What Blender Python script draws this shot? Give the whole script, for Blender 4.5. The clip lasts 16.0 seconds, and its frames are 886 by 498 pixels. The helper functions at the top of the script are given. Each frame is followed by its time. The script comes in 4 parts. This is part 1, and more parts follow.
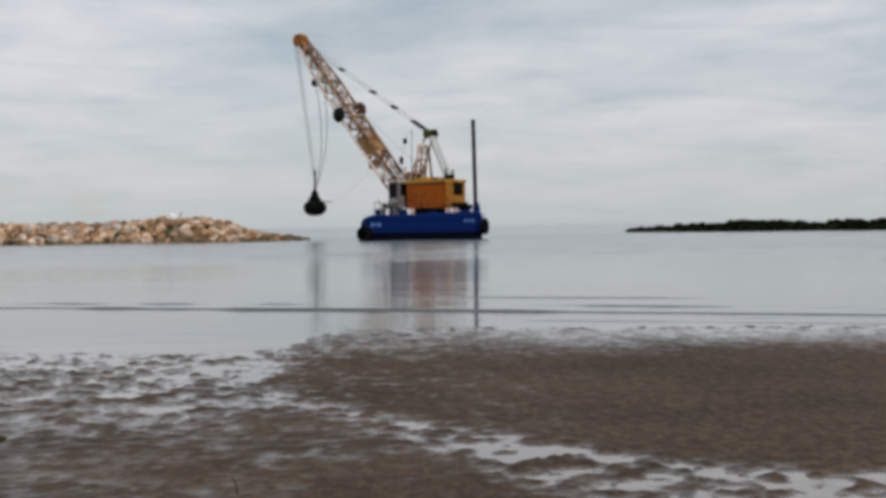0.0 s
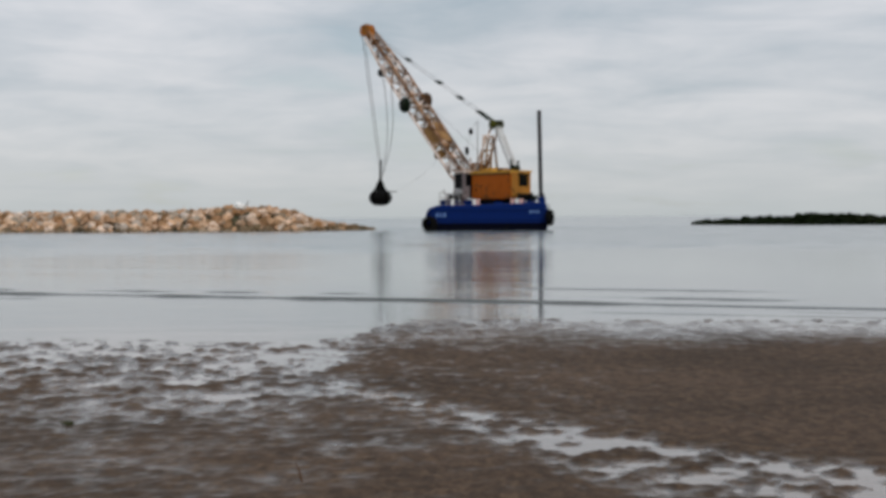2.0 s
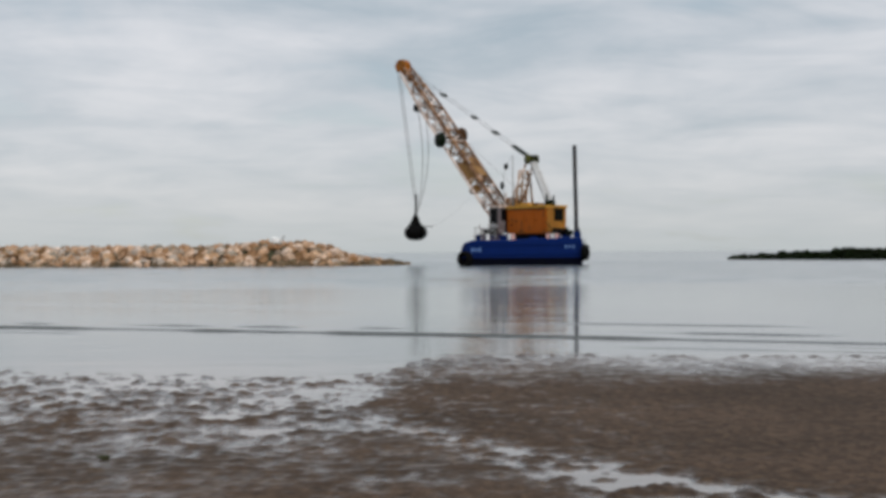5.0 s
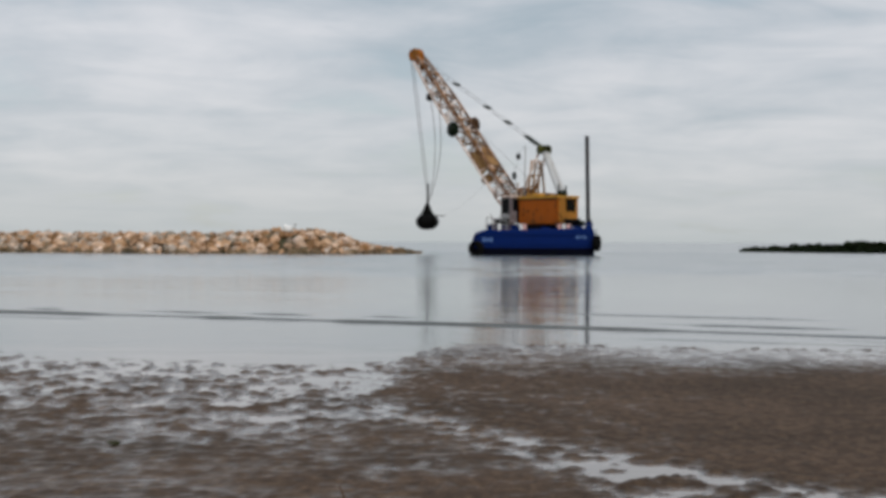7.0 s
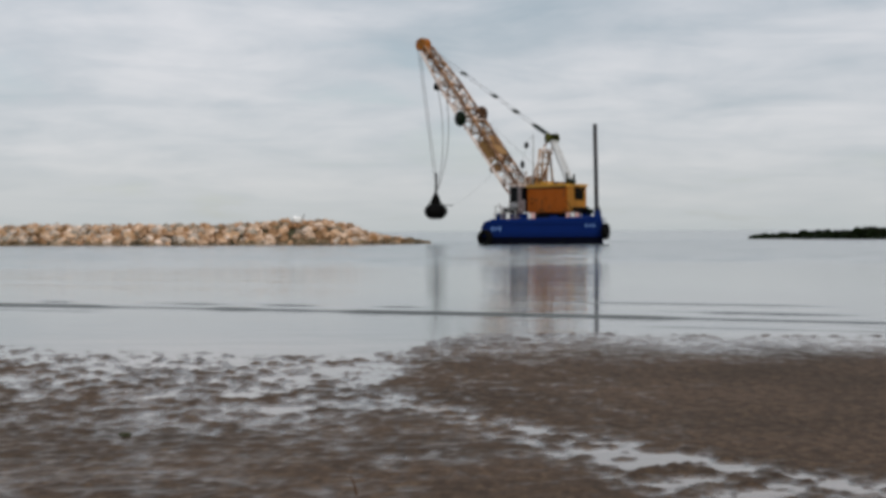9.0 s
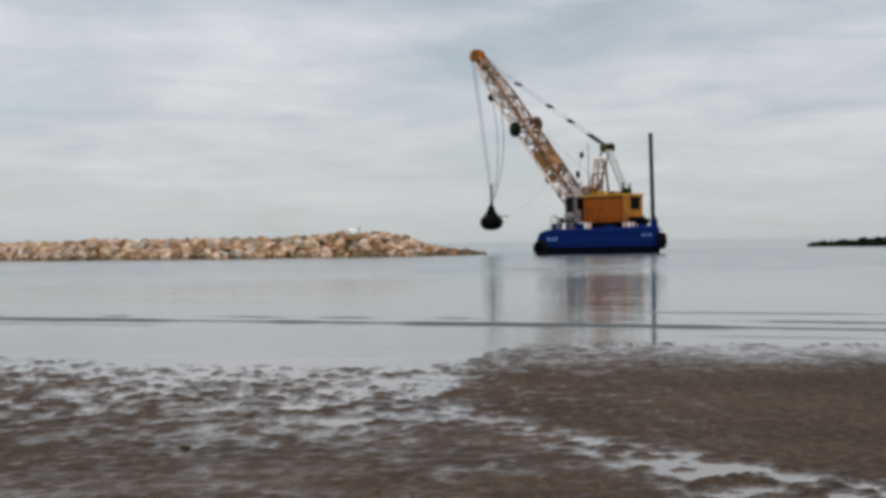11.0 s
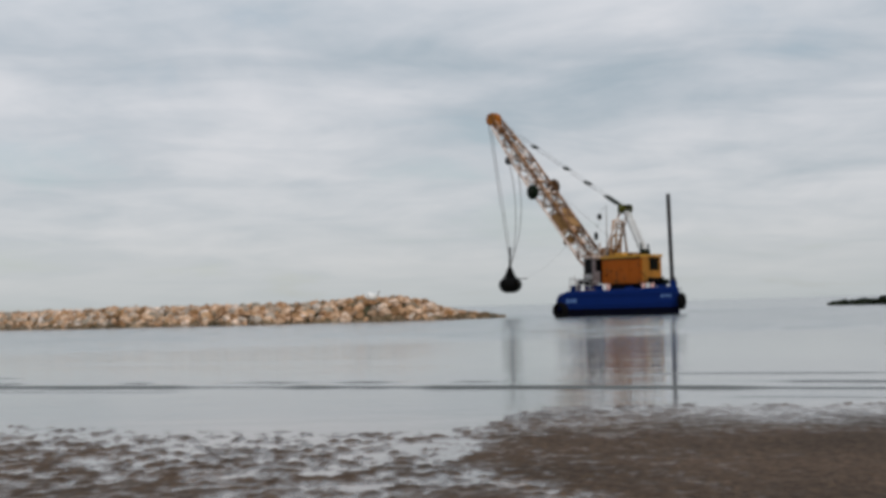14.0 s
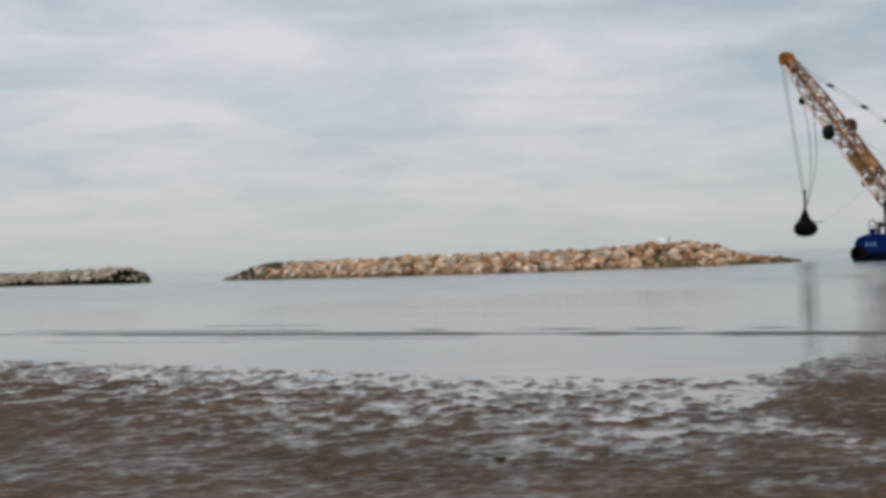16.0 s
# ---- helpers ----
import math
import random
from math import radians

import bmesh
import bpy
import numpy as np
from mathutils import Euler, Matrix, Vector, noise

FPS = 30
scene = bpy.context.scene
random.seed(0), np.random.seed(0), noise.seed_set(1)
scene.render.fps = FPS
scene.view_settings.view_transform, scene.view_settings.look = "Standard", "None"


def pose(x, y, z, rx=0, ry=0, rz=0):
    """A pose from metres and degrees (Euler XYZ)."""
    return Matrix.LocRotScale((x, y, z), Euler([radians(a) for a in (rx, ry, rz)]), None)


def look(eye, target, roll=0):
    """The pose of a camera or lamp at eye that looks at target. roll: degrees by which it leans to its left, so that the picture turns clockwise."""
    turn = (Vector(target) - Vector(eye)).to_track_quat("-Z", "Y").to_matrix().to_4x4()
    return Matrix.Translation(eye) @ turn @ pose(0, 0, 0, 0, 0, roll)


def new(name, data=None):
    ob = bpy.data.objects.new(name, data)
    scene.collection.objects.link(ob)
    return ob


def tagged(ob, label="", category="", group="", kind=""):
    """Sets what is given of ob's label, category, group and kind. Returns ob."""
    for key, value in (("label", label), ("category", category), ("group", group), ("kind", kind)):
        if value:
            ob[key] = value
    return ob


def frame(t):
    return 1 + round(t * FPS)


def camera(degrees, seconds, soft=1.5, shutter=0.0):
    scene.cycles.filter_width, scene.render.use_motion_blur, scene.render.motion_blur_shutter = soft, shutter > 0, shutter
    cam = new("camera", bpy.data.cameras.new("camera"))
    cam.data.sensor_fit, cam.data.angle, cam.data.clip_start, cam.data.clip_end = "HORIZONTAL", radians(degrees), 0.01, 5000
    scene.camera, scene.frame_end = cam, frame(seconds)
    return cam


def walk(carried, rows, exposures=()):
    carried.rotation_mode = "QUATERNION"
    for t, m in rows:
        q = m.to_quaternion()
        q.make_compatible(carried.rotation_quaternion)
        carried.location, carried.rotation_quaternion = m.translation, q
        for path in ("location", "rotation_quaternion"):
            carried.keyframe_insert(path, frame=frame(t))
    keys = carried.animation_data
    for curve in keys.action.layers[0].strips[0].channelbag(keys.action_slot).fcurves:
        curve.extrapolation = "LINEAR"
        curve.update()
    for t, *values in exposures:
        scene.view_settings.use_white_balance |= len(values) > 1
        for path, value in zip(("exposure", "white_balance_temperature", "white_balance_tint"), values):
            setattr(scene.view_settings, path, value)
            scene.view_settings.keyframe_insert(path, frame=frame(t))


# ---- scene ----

# The camera turns on one spot at the water's edge: seconds, turn to the right, tilt up, lean (degrees).
EYE = Vector((0.0, 0.0, 1.75))
TURNS = [
    (0.0, 4.168, -0.885, -0.839),
    (0.5, 3.539, -1.060, -0.532),
    (1.0, 2.205, -1.298, -0.763),
    (1.5, 1.822, -1.410, -0.728),
    (2.0, 1.739, -1.210, -0.389),
    (2.5, 1.523, -0.318, -0.401),
    (3.0, 1.122, 0.639, -0.820),
    (3.5, 1.089, 0.688, -0.581),
    (4.0, 0.653, 0.399, -0.623),
    (6.5, 0.086, -0.066, -0.017),
    (7.0, -0.000, -0.296, 0.200),
    (7.5, 0.186, -0.583, 0.386),
    (8.0, 0.002, -0.407, -0.122),
    (10.5, -1.040, -1.204, -0.145),
    (11.0, -2.423, -0.246, -0.888),
    (11.5, -3.629, -0.006, -1.357),
    (12.0, -3.873, -0.070, -1.753),
    (12.5, -4.357, -0.196, -1.832),
    (13.0, -3.810, 1.671, -1.507),
    (13.5, -3.390, 2.559, -1.482),
    (14.0, -3.072, 2.145, -1.609),
    (14.5, -4.560, 1.286, -1.202),
    (15.0, -6.777, 0.973, -1.337),
    (15.5, -10.055, 0.805, -1.510),
    (16.0, -13.945, 0.497, -2.187),
]
cam = camera(32.30, 16.0, soft=3.8)


def aim(turn, tilt):
    a, e = radians(turn), radians(tilt)
    return EYE + Vector((math.sin(a) * math.cos(e), math.cos(a) * math.cos(e), math.sin(e))) * 100


walk(cam, [(t, look(EYE, aim(a, e), r)) for t, a, e, r in TURNS], exposures=[(0.0, 0.0), (2.0, 0.0), (3.5, 0.05), (7.0, 0.0), (10.5, 0.0), (12.4, 0.03), (13.0, -0.09), (14.0, -0.06), (16.0, -0.06)])

# ---- world, sun ----
SUN_AZ, SUN_EL = radians(152), radians(28)      # from the right and behind, clockwise from straight out to sea


def node(nt, kind, **props):
    n = nt.nodes.new(kind)
    for k, v in props.items():
        if k in n.inputs:
            n.inputs[k].default_value = v
    return n


def math_node(nt, op, a, b=None, c=None):
    n = nt.nodes.new("ShaderNodeMath")
    n.operation = op
    for i, v in enumerate((a, b, c)):
        if v is None:
            continue
        if isinstance(v, (int, float)):
            n.inputs[i].default_value = v
        else:
            nt.links.new(v, n.inputs[i])
    return n.outputs[0]


def ramp(nt, fac, stops):
    n = nt.nodes.new("ShaderNodeValToRGB")
    els = n.color_ramp.elements
    while len(els) < len(stops):
        els.new(0.5)
    for e, (p, c) in zip(els, stops):
        e.position = p
        e.color = (*c, 1) if len(c) == 3 else c
    nt.links.new(fac, n.inputs[0])
    return n.outputs[0]


def mix(nt, fac, a, b, mode="MIX"):
    n = nt.nodes.new("ShaderNodeMix")
    n.data_type, n.blend_type = "RGBA", mode
    for sock, v in ((n.inputs[0], fac), (n.inputs[6], a), (n.inputs[7], b)):
        if isinstance(v, (int, float)):
            sock.default_value = v
        elif isinstance(v, tuple):
            sock.default_value = (*v, 1)
        else:
            nt.links.new(v, sock)
    return n.outputs[2]


def noise_tex(nt, vec, scale, detail=4.0, rough=0.55, distort=0.0):
    n = node(nt, "ShaderNodeTexNoise", Scale=scale, Detail=detail, Roughness=rough, Distortion=distort)
    nt.links.new(vec, n.inputs["Vector"])
    return n.outputs[0]


def mapped(nt, vec, scale=(1, 1, 1), rot=(0, 0, 0), loc=(0, 0, 0)):
    n = nt.nodes.new("ShaderNodeMapping")
    n.inputs["Scale"].default_value = scale
    n.inputs["Rotation"].default_value = rot
    n.inputs["Location"].default_value = loc
    nt.links.new(vec, n.inputs[0])
    return n.outputs[0]


world = bpy.data.worlds.new("overcast_sky")
scene.world = world
world.use_nodes = True
wt = world.node_tree
wt.nodes.clear()
coord = wt.nodes.new("ShaderNodeTexCoord").outputs["Generated"]
sep = wt.nodes.new("ShaderNodeSeparateXYZ")
wt.links.new(coord, sep.inputs[0])
height = math_node(wt, "MAXIMUM", sep.outputs[2], 0.0)
deep = math_node(wt, "ADD", height, 0.13)
flat = wt.nodes.new("ShaderNodeCombineXYZ")
wt.links.new(math_node(wt, "DIVIDE", sep.outputs[0], deep), flat.inputs[0])
wt.links.new(math_node(wt, "DIVIDE", sep.outputs[1], deep), flat.inputs[1])
sky = wt.nodes.new("ShaderNodeTexSky")
sky.sky_type, sky.sun_disc = "NISHITA", False
sky.sun_elevation, sky.sun_rotation = SUN_EL, SUN_AZ
banks = noise_tex(wt, mapped(wt, flat.outputs[0], (1.6, 1.1, 1), (0, 0, 0.25), (3.1, 1.7, 0)), 1.0, 6.0, 0.55, 0.4)
wisps = noise_tex(wt, mapped(wt, flat.outputs[0], (1.9, 2.5, 1), (0, 0, -0.3), (0.4, 5.2, 0)), 1.0, 6.0, 0.58, 0.8)
cover = math_node(wt, "ADD", math_node(wt, "MULTIPLY", banks, 0.6), math_node(wt, "MULTIPLY", wisps, 0.4))
# broad banks over the sea: bearing, height, reach (degrees) and how much lighter or darker than the rest
bearing = math_node(wt, "MULTIPLY", math_node(wt, "ARCTAN2", sep.outputs[0], sep.outputs[1]), 57.2958)
rise = math_node(wt, "MULTIPLY", sep.outputs[2], 57.2958)
warp = math_node(wt, "SUBTRACT", noise_tex(wt, mapped(wt, flat.outputs[0], (1.3, 1.6, 1)), 1.0, 4.0), 0.5)
for az, el, ra, re, lift in ((4.5, 7.6, 6.5, 1.3, -0.13), (-5.0, 9.0, 6.0, 0.9, -0.08), (16.5, 7.2, 3.2, 0.8, 0.12),
                             (-13.0, 7.4, 7.0, 1.6, 0.07), (-24.0, 7.0, 8.0, 2.2, 0.06), (12.0, 4.6, 8.0, 0.7, -0.05), (-3.0, 5.2, 9.0, 0.8, 0.05)):
    du = math_node(wt, "DIVIDE", math_node(wt, "SUBTRACT", bearing, az), ra)
    dv = math_node(wt, "DIVIDE", math_node(wt, "ADD", math_node(wt, "SUBTRACT", rise, el), math_node(wt, "MULTIPLY", warp, 5.0)), re)
    r2 = math_node(wt, "ADD", math_node(wt, "MULTIPLY", du, du), math_node(wt, "MULTIPLY", dv, dv))
    puff = math_node(wt, "POWER", 2.718, math_node(wt, "MULTIPLY", r2, -1.0))
    cover = math_node(wt, "ADD", cover, math_node(wt, "MULTIPLY", puff, lift))
cloud = ramp(wt, cover, [(0.33, (0.40, 0.47, 0.53)), (0.46, (0.535, 0.575, 0.625)), (0.62, (0.70, 0.71, 0.745))])
low = ramp(wt, height, [(0.0, (0.495, 0.53, 0.54)), (0.03, (0.56, 0.578, 0.585)), (0.12, (0.63, 0.635, 0.65))])
veil = ramp(wt, height, [(0.0, (0.9, 0.9, 0.9)), (0.06, (0.35, 0.35, 0.35)), (0.14, (0.0, 0.0, 0.0))])
cloudy = mix(wt, veil, cloud, low)
dim = mix(wt, 1.0, sky.outputs[0], (0.10, 0.10, 0.10), "MULTIPLY")
gaps = ramp(wt, banks, [(0.30, (0.20, 0.20, 0.20)), (0.42, (0.05, 0.05, 0.05))])
# an overcast sky grows brighter towards the zenith
swell_up = ramp(wt, height, [(0.16, (1.0, 1.0, 1.0)), (0.55, (1.55, 1.55, 1.55))])
back = wt.nodes.new("ShaderNodeBackground")
wt.links.new(mix(wt, 1.0, mix(wt, gaps, cloudy, dim), swell_up, "MULTIPLY"), back.inputs[0])
back.inputs[1].default_value = 1.0
wt.links.new(back.outputs[0], wt.nodes.new("ShaderNodeOutputWorld").inputs[0])

sun = new("sun", bpy.data.lights.new("sun", "SUN"))
sun.data.energy, sun.data.angle, sun.data.color = 1.4, radians(14), (1.0, 0.93, 0.82)
sun_from = Vector((math.sin(SUN_AZ) * math.cos(SUN_EL), math.cos(SUN_AZ) * math.cos(SUN_EL), math.sin(SUN_EL)))
sun.matrix_world = look(sun_from * 100, (0, 0, 0))


# ---- materials ----
def material(name):
    m = bpy.data.materials.new(name)
    m.use_nodes = True
    nt = m.node_tree
    bsdf = nt.nodes["Principled BSDF"]
    obj = nt.nodes.new("ShaderNodeTexCoord").outputs["Object"]
    return m, nt, bsdf, obj


def bump(nt, bsdf, value, strength, distance):
    n = node(nt, "ShaderNodeBump", Strength=strength, Distance=distance)
    nt.links.new(value, n.inputs["Height"])
    nt.links.new(n.outputs[0], bsdf.inputs["Normal"])


def paint(name, colour, rust=0.35, worn=(0.16, 0.07, 0.03), rough=0.45, metal=0.0, scale=0.7, spec=0.12):
    """Weathered paint on steel: rust blotches, streaks and fine grime."""
    m, nt, bsdf, obj = material(name)
    blot = noise_tex(nt, obj, scale, 6.0, 0.62, 0.3)
    streak = noise_tex(nt, mapped(nt, obj, (5.0, 5.0, 0.5)), scale, 4.0)
    k = math_node(nt, "ADD", math_node(nt, "MULTIPLY", blot, 0.65), math_node(nt, "MULTIPLY", streak, 0.35))
    edge = ramp(nt, k, [(0.62 - rust * 0.3, (0, 0, 0)), (0.70 - rust * 0.3, (1, 1, 1))])
    fine = noise_tex(nt, obj, 9.0, 3.0)
    tint = mix(nt, fine, tuple(c * 0.78 for c in colour), tuple(min(1, c * 1.15) for c in colour))
    nt.links.new(mix(nt, edge, tint, worn), bsdf.inputs["Base Color"])
    nt.links.new(ramp(nt, edge, [(0, (rough,) * 3), (1, (0.85,) * 3)]), bsdf.inputs["Roughness"])
    bsdf.inputs["Metallic"].default_value = metal
    bsdf.inputs["Specular IOR Level"].default_value = spec
    bump(nt, bsdf, blot, 0.25, 0.03)
    return m


def rock(name, colours, per_piece, spec=0.2):
    """Quarried stone; per_piece picks its colour from the object or from each joined piece."""
    m, nt, bsdf, obj = material(name)
    if per_piece:
        rnd = nt.nodes.new("ShaderNodeObjectInfo").outputs["Random"]
        where = nt.nodes.new("ShaderNodeNewGeometry").outputs["Position"]
    else:
        geo = nt.nodes.new("ShaderNodeNewGeometry")
        rnd, where = geo.outputs["Random Per Island"], geo.outputs["Position"]
    base = ramp(nt, rnd, [(i / (len(colours) - 1), c) for i, c in enumerate(colours)])
    grain = noise_tex(nt, where, 2.2, 6.0, 0.65)
    stain = noise_tex(nt, where, 0.5, 3.0)
    tone = ramp(nt, grain, [(0.3, (0.55, 0.52, 0.5)), (0.65, (1.15, 1.12, 1.1))])
    tone2 = ramp(nt, stain, [(0.38, (0.7, 0.62, 0.52)), (0.6, (1.08, 1.08, 1.08))])
    nt.links.new(mix(nt, 1.0, mix(nt, 1.0, base, tone, "MULTIPLY"), tone2, "MULTIPLY"), bsdf.inputs["Base Color"])
    bsdf.inputs["Roughness"].default_value = 0.9
    bsdf.inputs["Specular IOR Level"].default_value = spec
    bump(nt, bsdf, grain, 0.6, 0.12)
    return m


TAN = [(0.13, 0.070, 0.028), (0.50, 0.335, 0.205), (0.66, 0.50, 0.385), (0.33, 0.19, 0.090), (0.78, 0.66, 0.575), (0.54, 0.355, 0.225), (0.19, 0.100, 0.040)]
ALGAE = [(0.035, 0.035, 0.022), (0.07, 0.06, 0.04), (0.05, 0.06, 0.03), (0.10, 0.085, 0.06)]
DARK = [(0.003, 0.0055, 0.002), (0.007, 0.013, 0.004), (0.004, 0.007, 0.003), (0.013, 0.019, 0.008)]
GREY = [(0.24, 0.215, 0.17), (0.44, 0.39, 0.345), (0.13, 0.12, 0.08), (0.60, 0.55, 0.52), (0.33, 0.29, 0.245)]
M_TAN, M_TAN_J = rock("tan_stone", TAN, True), rock("tan_stone_joined", TAN, False)
M_ALG, M_ALG_J = rock("algae_stone", ALGAE, True), rock("algae_stone_joined", ALGAE, False)
BROWN = [(0.10, 0.075, 0.04), (0.20, 0.145, 0.09), (0.14, 0.10, 0.055), (0.065, 0.052, 0.03), (0.34, 0.26, 0.18)]
M_BRN, M_BRN_J = rock("wet_brown_stone", BROWN, True), rock("wet_brown_stone_joined", BROWN, False)
M_DRK, M_DRK_J = rock("dark_stone", DARK, True, 0.02), rock("dark_stone_joined", DARK, False, 0.02)
M_GRY, M_GRY_J = rock("grey_stone", GREY, True), rock("grey_stone_joined", GREY, False)

M_HULL = paint("blue_hull_paint", (0.0010, 0.0125, 0.090), 0.12, (0.003, 0.008, 0.035), 0.6, spec=0.06)
M_HULL_LOW = paint("shaded_hull_paint", (0.0006, 0.0012, 0.006), 0.2, (0.003, 0.004, 0.006), 0.7, spec=0.04)
M_ORANGE = paint("orange_crane_paint", (0.34, 0.080, 0.004), 0.26, (0.14, 0.055, 0.015))
M_YELLOW = paint("lit_yellow_crane_paint", (0.50, 0.27, 0.045), 0.25, (0.25, 0.12, 0.04))
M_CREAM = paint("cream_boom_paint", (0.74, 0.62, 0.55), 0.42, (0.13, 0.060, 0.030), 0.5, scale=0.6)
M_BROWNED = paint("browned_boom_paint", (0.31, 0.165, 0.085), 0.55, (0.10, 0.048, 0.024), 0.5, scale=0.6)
M_HEAD = paint("rusted_orange_paint", (0.34, 0.115, 0.014), 0.50, (0.12, 0.055, 0.015), 0.5, scale=1.1)
M_OLIVE = paint("olive_paint", (0.075, 0.075, 0.014), 0.45, (0.020, 0.020, 0.008), 0.5, spec=0.06)
M_REAR = paint("shaded_amber_paint", (0.33, 0.14, 0.022), 0.35, (0.07, 0.04, 0.018))
M_TANPAINT = paint("tan_steel_paint", (0.42, 0.23, 0.11), 0.4, (0.16, 0.08, 0.04), 0.5)
M_OCHRE = paint("ochre_boom_paint", (0.26, 0.14, 0.05), 0.5, (0.10, 0.05, 0.025), 0.5)
M_RUSTY = paint("rusty_steel", (0.075, 0.038, 0.018), 0.4, (0.03, 0.018, 0.01), 0.6)
M_GREY = paint("grey_steel", (0.30, 0.30, 0.30), 0.3, (0.14, 0.10, 0.08), 0.45)
M_CAB = paint("cab_grey_paint", (0.19, 0.16, 0.165), 0.5, (0.09, 0.065, 0.055), 0.5)
M_DGREY = paint("dark_grey_paint", (0.04, 0.04, 0.04), 0.3, (0.04, 0.032, 0.026), 0.5, spec=0.08)
M_PALEGREY = paint("pale_grey_steel", (0.62, 0.62, 0.61), 0.2, (0.3, 0.25, 0.22), 0.45)
M_BLACK = paint("black_grease", (0.003, 0.003, 0.003), 0.3, (0.008, 0.006, 0.004), 0.6, spec=0.05)
M_GREEN = paint("dark_green_paint", (0.006, 0.012, 0.006), 0.3, (0.018, 0.014, 0.008), 0.5, spec=0.06)
M_ROPE = paint("wire_rope", (0.16, 0.16, 0.16), 0.2, (0.09, 0.08, 0.07), 0.5, 0.4, 3.0)
M_POLE = paint("dark_pile_steel", (0.022, 0.022, 0.026), 0.35, (0.035, 0.028, 0.024), 0.5, spec=0.08)
M_WHITE = paint("white_paint", (0.75, 0.75, 0.74), 0.1, (0.4, 0.3, 0.25), 0.5)
M_PINK = paint("faded_red_paint", (0.70, 0.42, 0.38), 0.15, (0.4, 0.25, 0.2), 0.5)
M_MARK = paint("pale_blue_lettering", (0.10, 0.18, 0.38), 0.1, (0.1, 0.15, 0.3), 0.5)

M_RUBBER, nt_, b_, o_ = material("worn_rubber")
nt_.links.new(mix(nt_, noise_tex(nt_, o_, 6.0), (0.002, 0.002, 0.002), (0.007, 0.007, 0.007)), b_.inputs["Base Color"])
b_.inputs["Roughness"].default_value = 0.8
b_.inputs["Specular IOR Level"].default_value = 0.03

M_GLASS, nt_, b_, o_ = material("dark_cab_glass")
nt_.links.new(mix(nt_, noise_tex(nt_, o_, 3.0), (0.003, 0.003, 0.004), (0.009, 0.009, 0.009)), b_.inputs["Base Color"])
b_.inputs["Roughness"].default_value = 0.2
b_.inputs["Specular IOR Level"].default_value = 0.05

# wet sand
M_SAND, nt_, b_, o_ = material("wet_sand")
big = noise_tex(nt_, o_, 0.35, 4.0, 0.6)
mid = noise_tex(nt_, mapped(nt_, o_, (2.0, 1.1, 1)), 4.5, 5.0, 0.7)
grit = noise_tex(nt_, mapped(nt_, o_, (1.4, 0.8, 1)), 22.0, 3.0, 0.7)
sand_c = ramp(nt_, mid, [(0.28, (0.027, 0.0178, 0.0108)), (0.5, (0.059, 0.0369, 0.0240)), (0.74, (0.118, 0.079, 0.050))])
sand_c = mix(nt_, 1.0, sand_c, ramp(nt_, big, [(0.35, (0.70, 0.70, 0.68)), (0.65, (1.2, 1.2, 1.2))]), "MULTIPLY")
sand_c = mix(nt_, 1.0, sand_c, ramp(nt_, grit, [(0.3, (0.6, 0.6, 0.6)), (0.7, (1.4, 1.4, 1.4))]), "MULTIPLY")
nt_.links.new(sand_c, b_.inputs["Base Color"])
# a film of water keeps the low sand glossy
apart = nt_.nodes.new("ShaderNodeSeparateXYZ")
nt_.links.new(o_, apart.inputs[0])
film = node(nt_, "ShaderNodeMapRange", **{"From Min": 0.0005, "From Max": 0.021, "To Min": 0.15, "To Max": 0.9})
# water seeps up in patches between the ripples
patchy = noise_tex(nt_, mapped(nt_, o_, (1.2, 1.25, 1), (0, 0, 0.3)), 6.0, 4.0, 0.68, 0.6)
seep = math_node(nt_, "ADD", math_node(nt_, "MULTIPLY", math_node(nt_, "SUBTRACT", mid, 0.5), 0.013), math_node(nt_, "MULTIPLY", math_node(nt_, "SUBTRACT", patchy, 0.5), 0.019))
# the flat beside the bar drains slowly and stays damper
damp = node(nt_, "ShaderNodeMapRange", **{"From Min": -3.2, "From Max": 1.5, "To Min": 0.0066, "To Max": 0.0008})
nt_.links.new(apart.outputs[0], damp.inputs[0])
nt_.links.new(math_node(nt_, "SUBTRACT", math_node(nt_, "ADD", apart.outputs[2], seep), damp.outputs[0]), film.inputs[0])
nt_.links.new(film.outputs[0], b_.inputs["Roughness"])
shine = node(nt_, "ShaderNodeMapRange", **{"From Min": 0.15, "From Max": 0.9, "To Min": 0.45, "To Max": 0.11})
nt_.links.new(film.outputs[0], shine.inputs[0])
nt_.links.new(shine.outputs[0], b_.inputs["Specular IOR Level"])
bump(nt_, b_, math_node(nt_, "MULTIPLY", math_node(nt_, "ADD", mid, math_node(nt_, "MULTIPLY", grit, 0.3)), math_node(nt_, "SUBTRACT", film.outputs[0], 0.12)), 0.7, 0.03)

# sea water over mud: sheltered and smooth inshore, small ripples everywhere
M_SEA, nt_, b_, o_ = material("sea_water")
apart = nt_.nodes.new("ShaderNodeSeparateXYZ")
nt_.links.new(o_, apart.inputs[0])
# silty sea, paled farther out in place of reflected sky; sheltered strip left darker
far_sheen = node(nt_, "ShaderNodeMapRange", **{"From Min": 32.0, "From Max": 85.0, "To Min": 0.0, "To Max": 1.0})
nt_.links.new(apart.outputs[1], far_sheen.inputs[0])
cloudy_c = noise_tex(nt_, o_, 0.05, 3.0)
water_c = mix(nt_, far_sheen.outputs[0], mix(nt_, cloudy_c, (0.060, 0.066, 0.066), (0.085, 0.091, 0.090)), mix(nt_, cloudy_c, (0.135, 0.152, 0.152), (0.165, 0.182, 0.180)))
